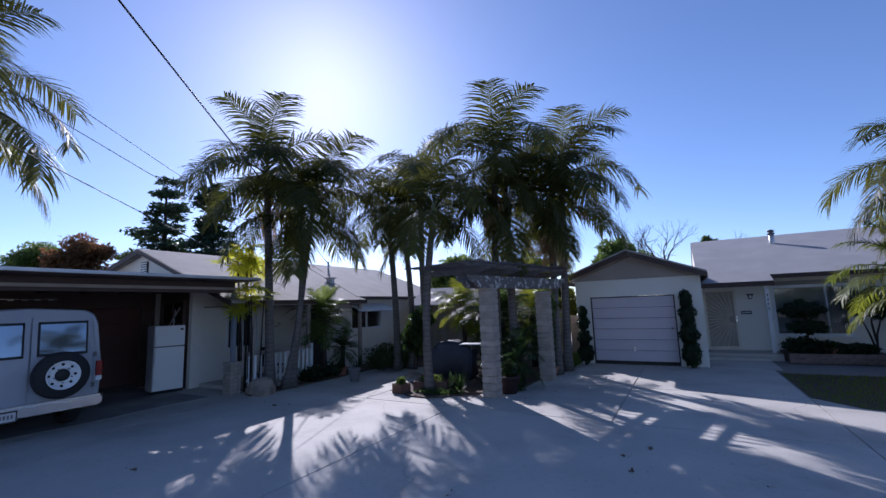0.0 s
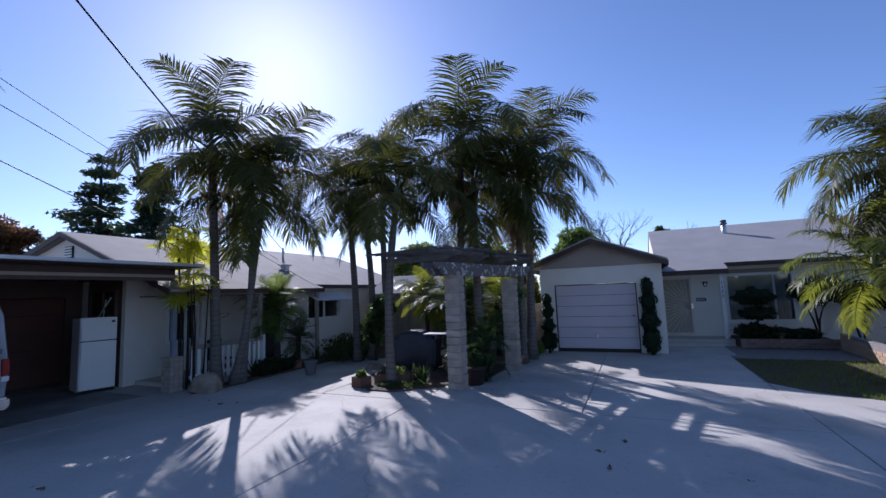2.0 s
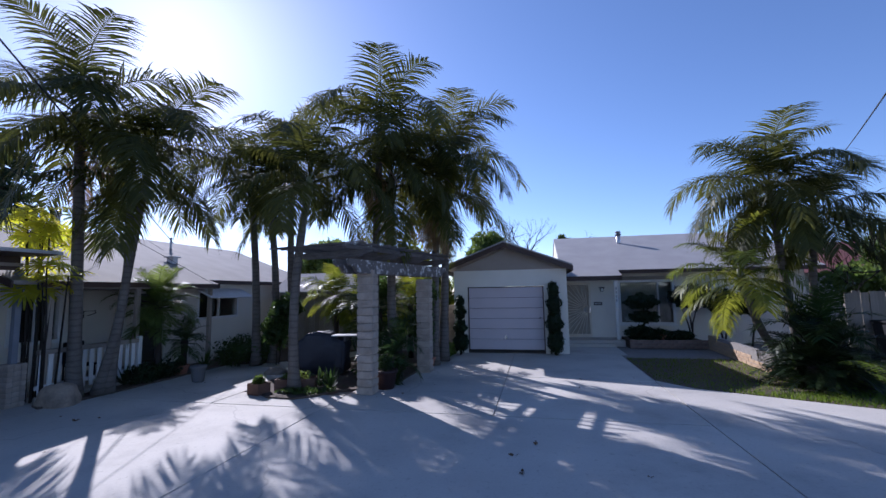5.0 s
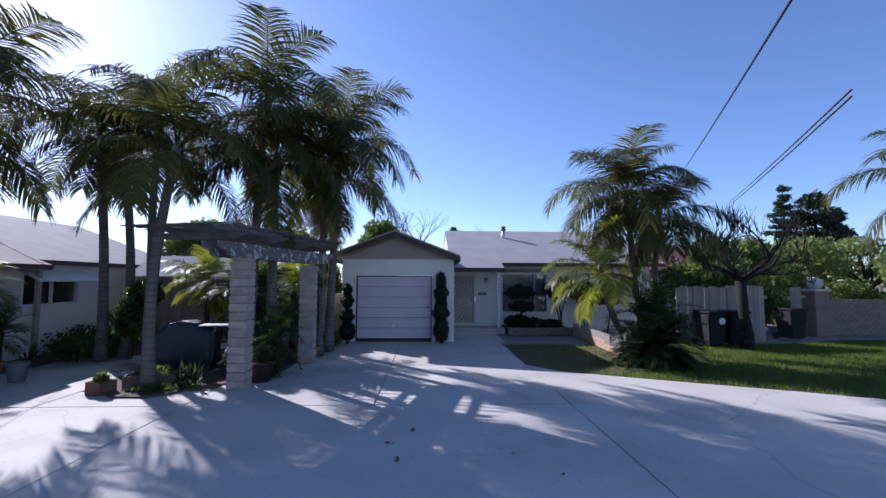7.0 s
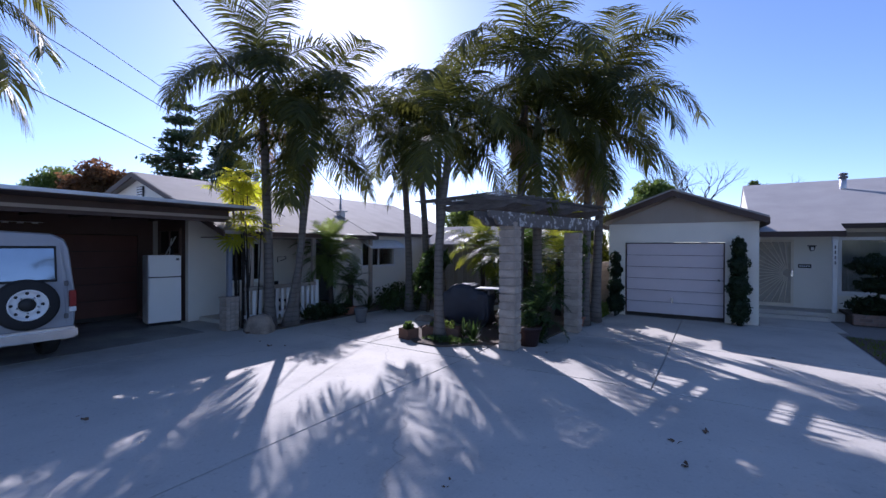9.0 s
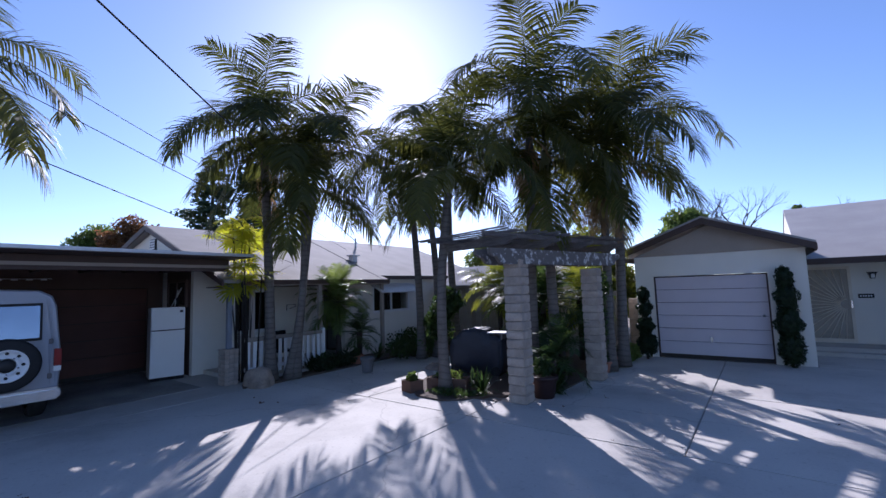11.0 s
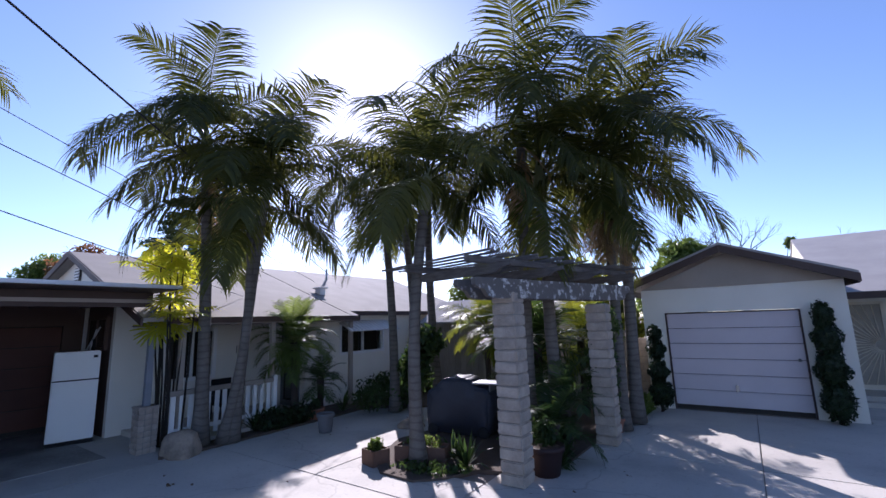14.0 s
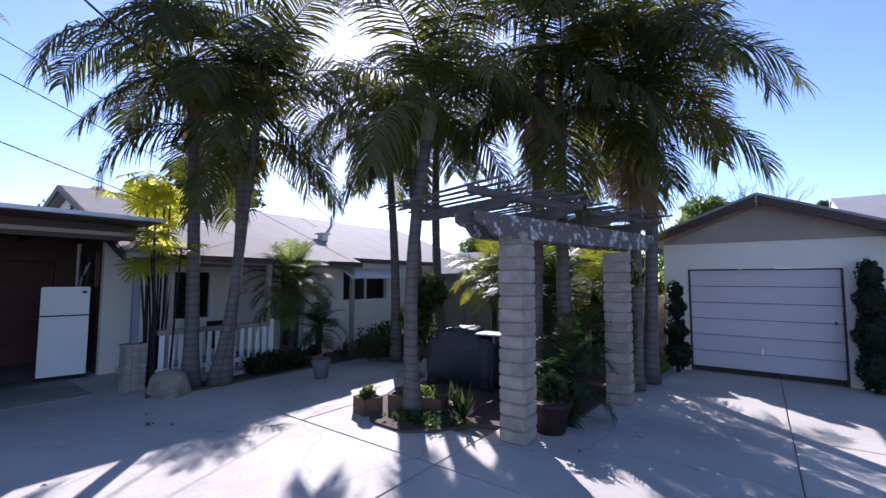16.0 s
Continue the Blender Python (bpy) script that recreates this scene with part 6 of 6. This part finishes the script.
cable((2.63, -5.0, 6.95), (-10.9, 14.5, 3.9), 0.03, 0.014, "thick black service cable to the low house")
cable((-0.95, -2.5, 4.73), (-8.5, 9.94, 2.82), 0.0, 0.007, "thin black telephone cable to the porch roof")
cable((-3.56, -2.5, 6.91), (-9.76, 13.0, 3.45), 0.0, 0.006, "thin black cable above the roof")
cable((-4.1, -2.5, 6.61), (-7.12, 12.3, 2.25), 0.0, 0.006, "thin black cable to the porch corner")
cable((6.26, 6.0, 5.29), (16.16, 24.0, 8.14), 0.05, 0.02, "black service cable rising from the white house")
cable((9.92, 9.0, 5.49), (23.25, 30.0, 7.63), 0.05, 0.02, "twin black cable beyond the bare tree")
cable((9.91, 9.0, 5.36), (23.24, 30.0, 7.4), 0.05, 0.02, "twin black cable beyond the bare tree")

# ---- fallen leaves ----
g = random.Random(77)
lf = []
for k in range(4):
    bm = bmesh.new()
    n = 7
    up = [bm.verts.new((-0.06 + 0.12 * i / (n - 1), 0.026 * math.sin(math.pi * i / (n - 1)) + 0.002, 0.008 + 0.014 * math.sin(i * 1.3 + k))) for i in range(n)]
    dn = [bm.verts.new((-0.06 + 0.12 * i / (n - 1), -0.026 * math.sin(math.pi * i / (n - 1)) - 0.002, 0.006 + 0.016 * math.cos(i * 1.1 + k))) for i in range(n)]
    for i in range(n - 1):
        bm.faces.new((dn[i], dn[i + 1], up[i + 1], up[i]))
    lf.append(mesh_of("leaf", bm, DRYLEAF))
spots = [(-5.3, 7.2), (1.79, 6.46), (1.93, 7.38), (-3.93, 3.92), (1.68, 6.93)]
spots += [(g.uniform(-6.5, 6), g.uniform(3.2, 12)) for _ in range(40)]
for k, (x, y) in enumerate(spots):
    if x > 4.3 and y > 9:
        continue
    o = part("dry_leaf", lf[k % 4], DRYLEAF)
    o.matrix_basis = pose(x, y, 0.001, 0, 0, g.uniform(0, 360)) @ Matrix.Scale(g.uniform(0.3, 0.65) if k > 4 else 1.1, 4)
    tagged(o, "curled brown leaf lying on the concrete", "leaf", "fallen leaves")
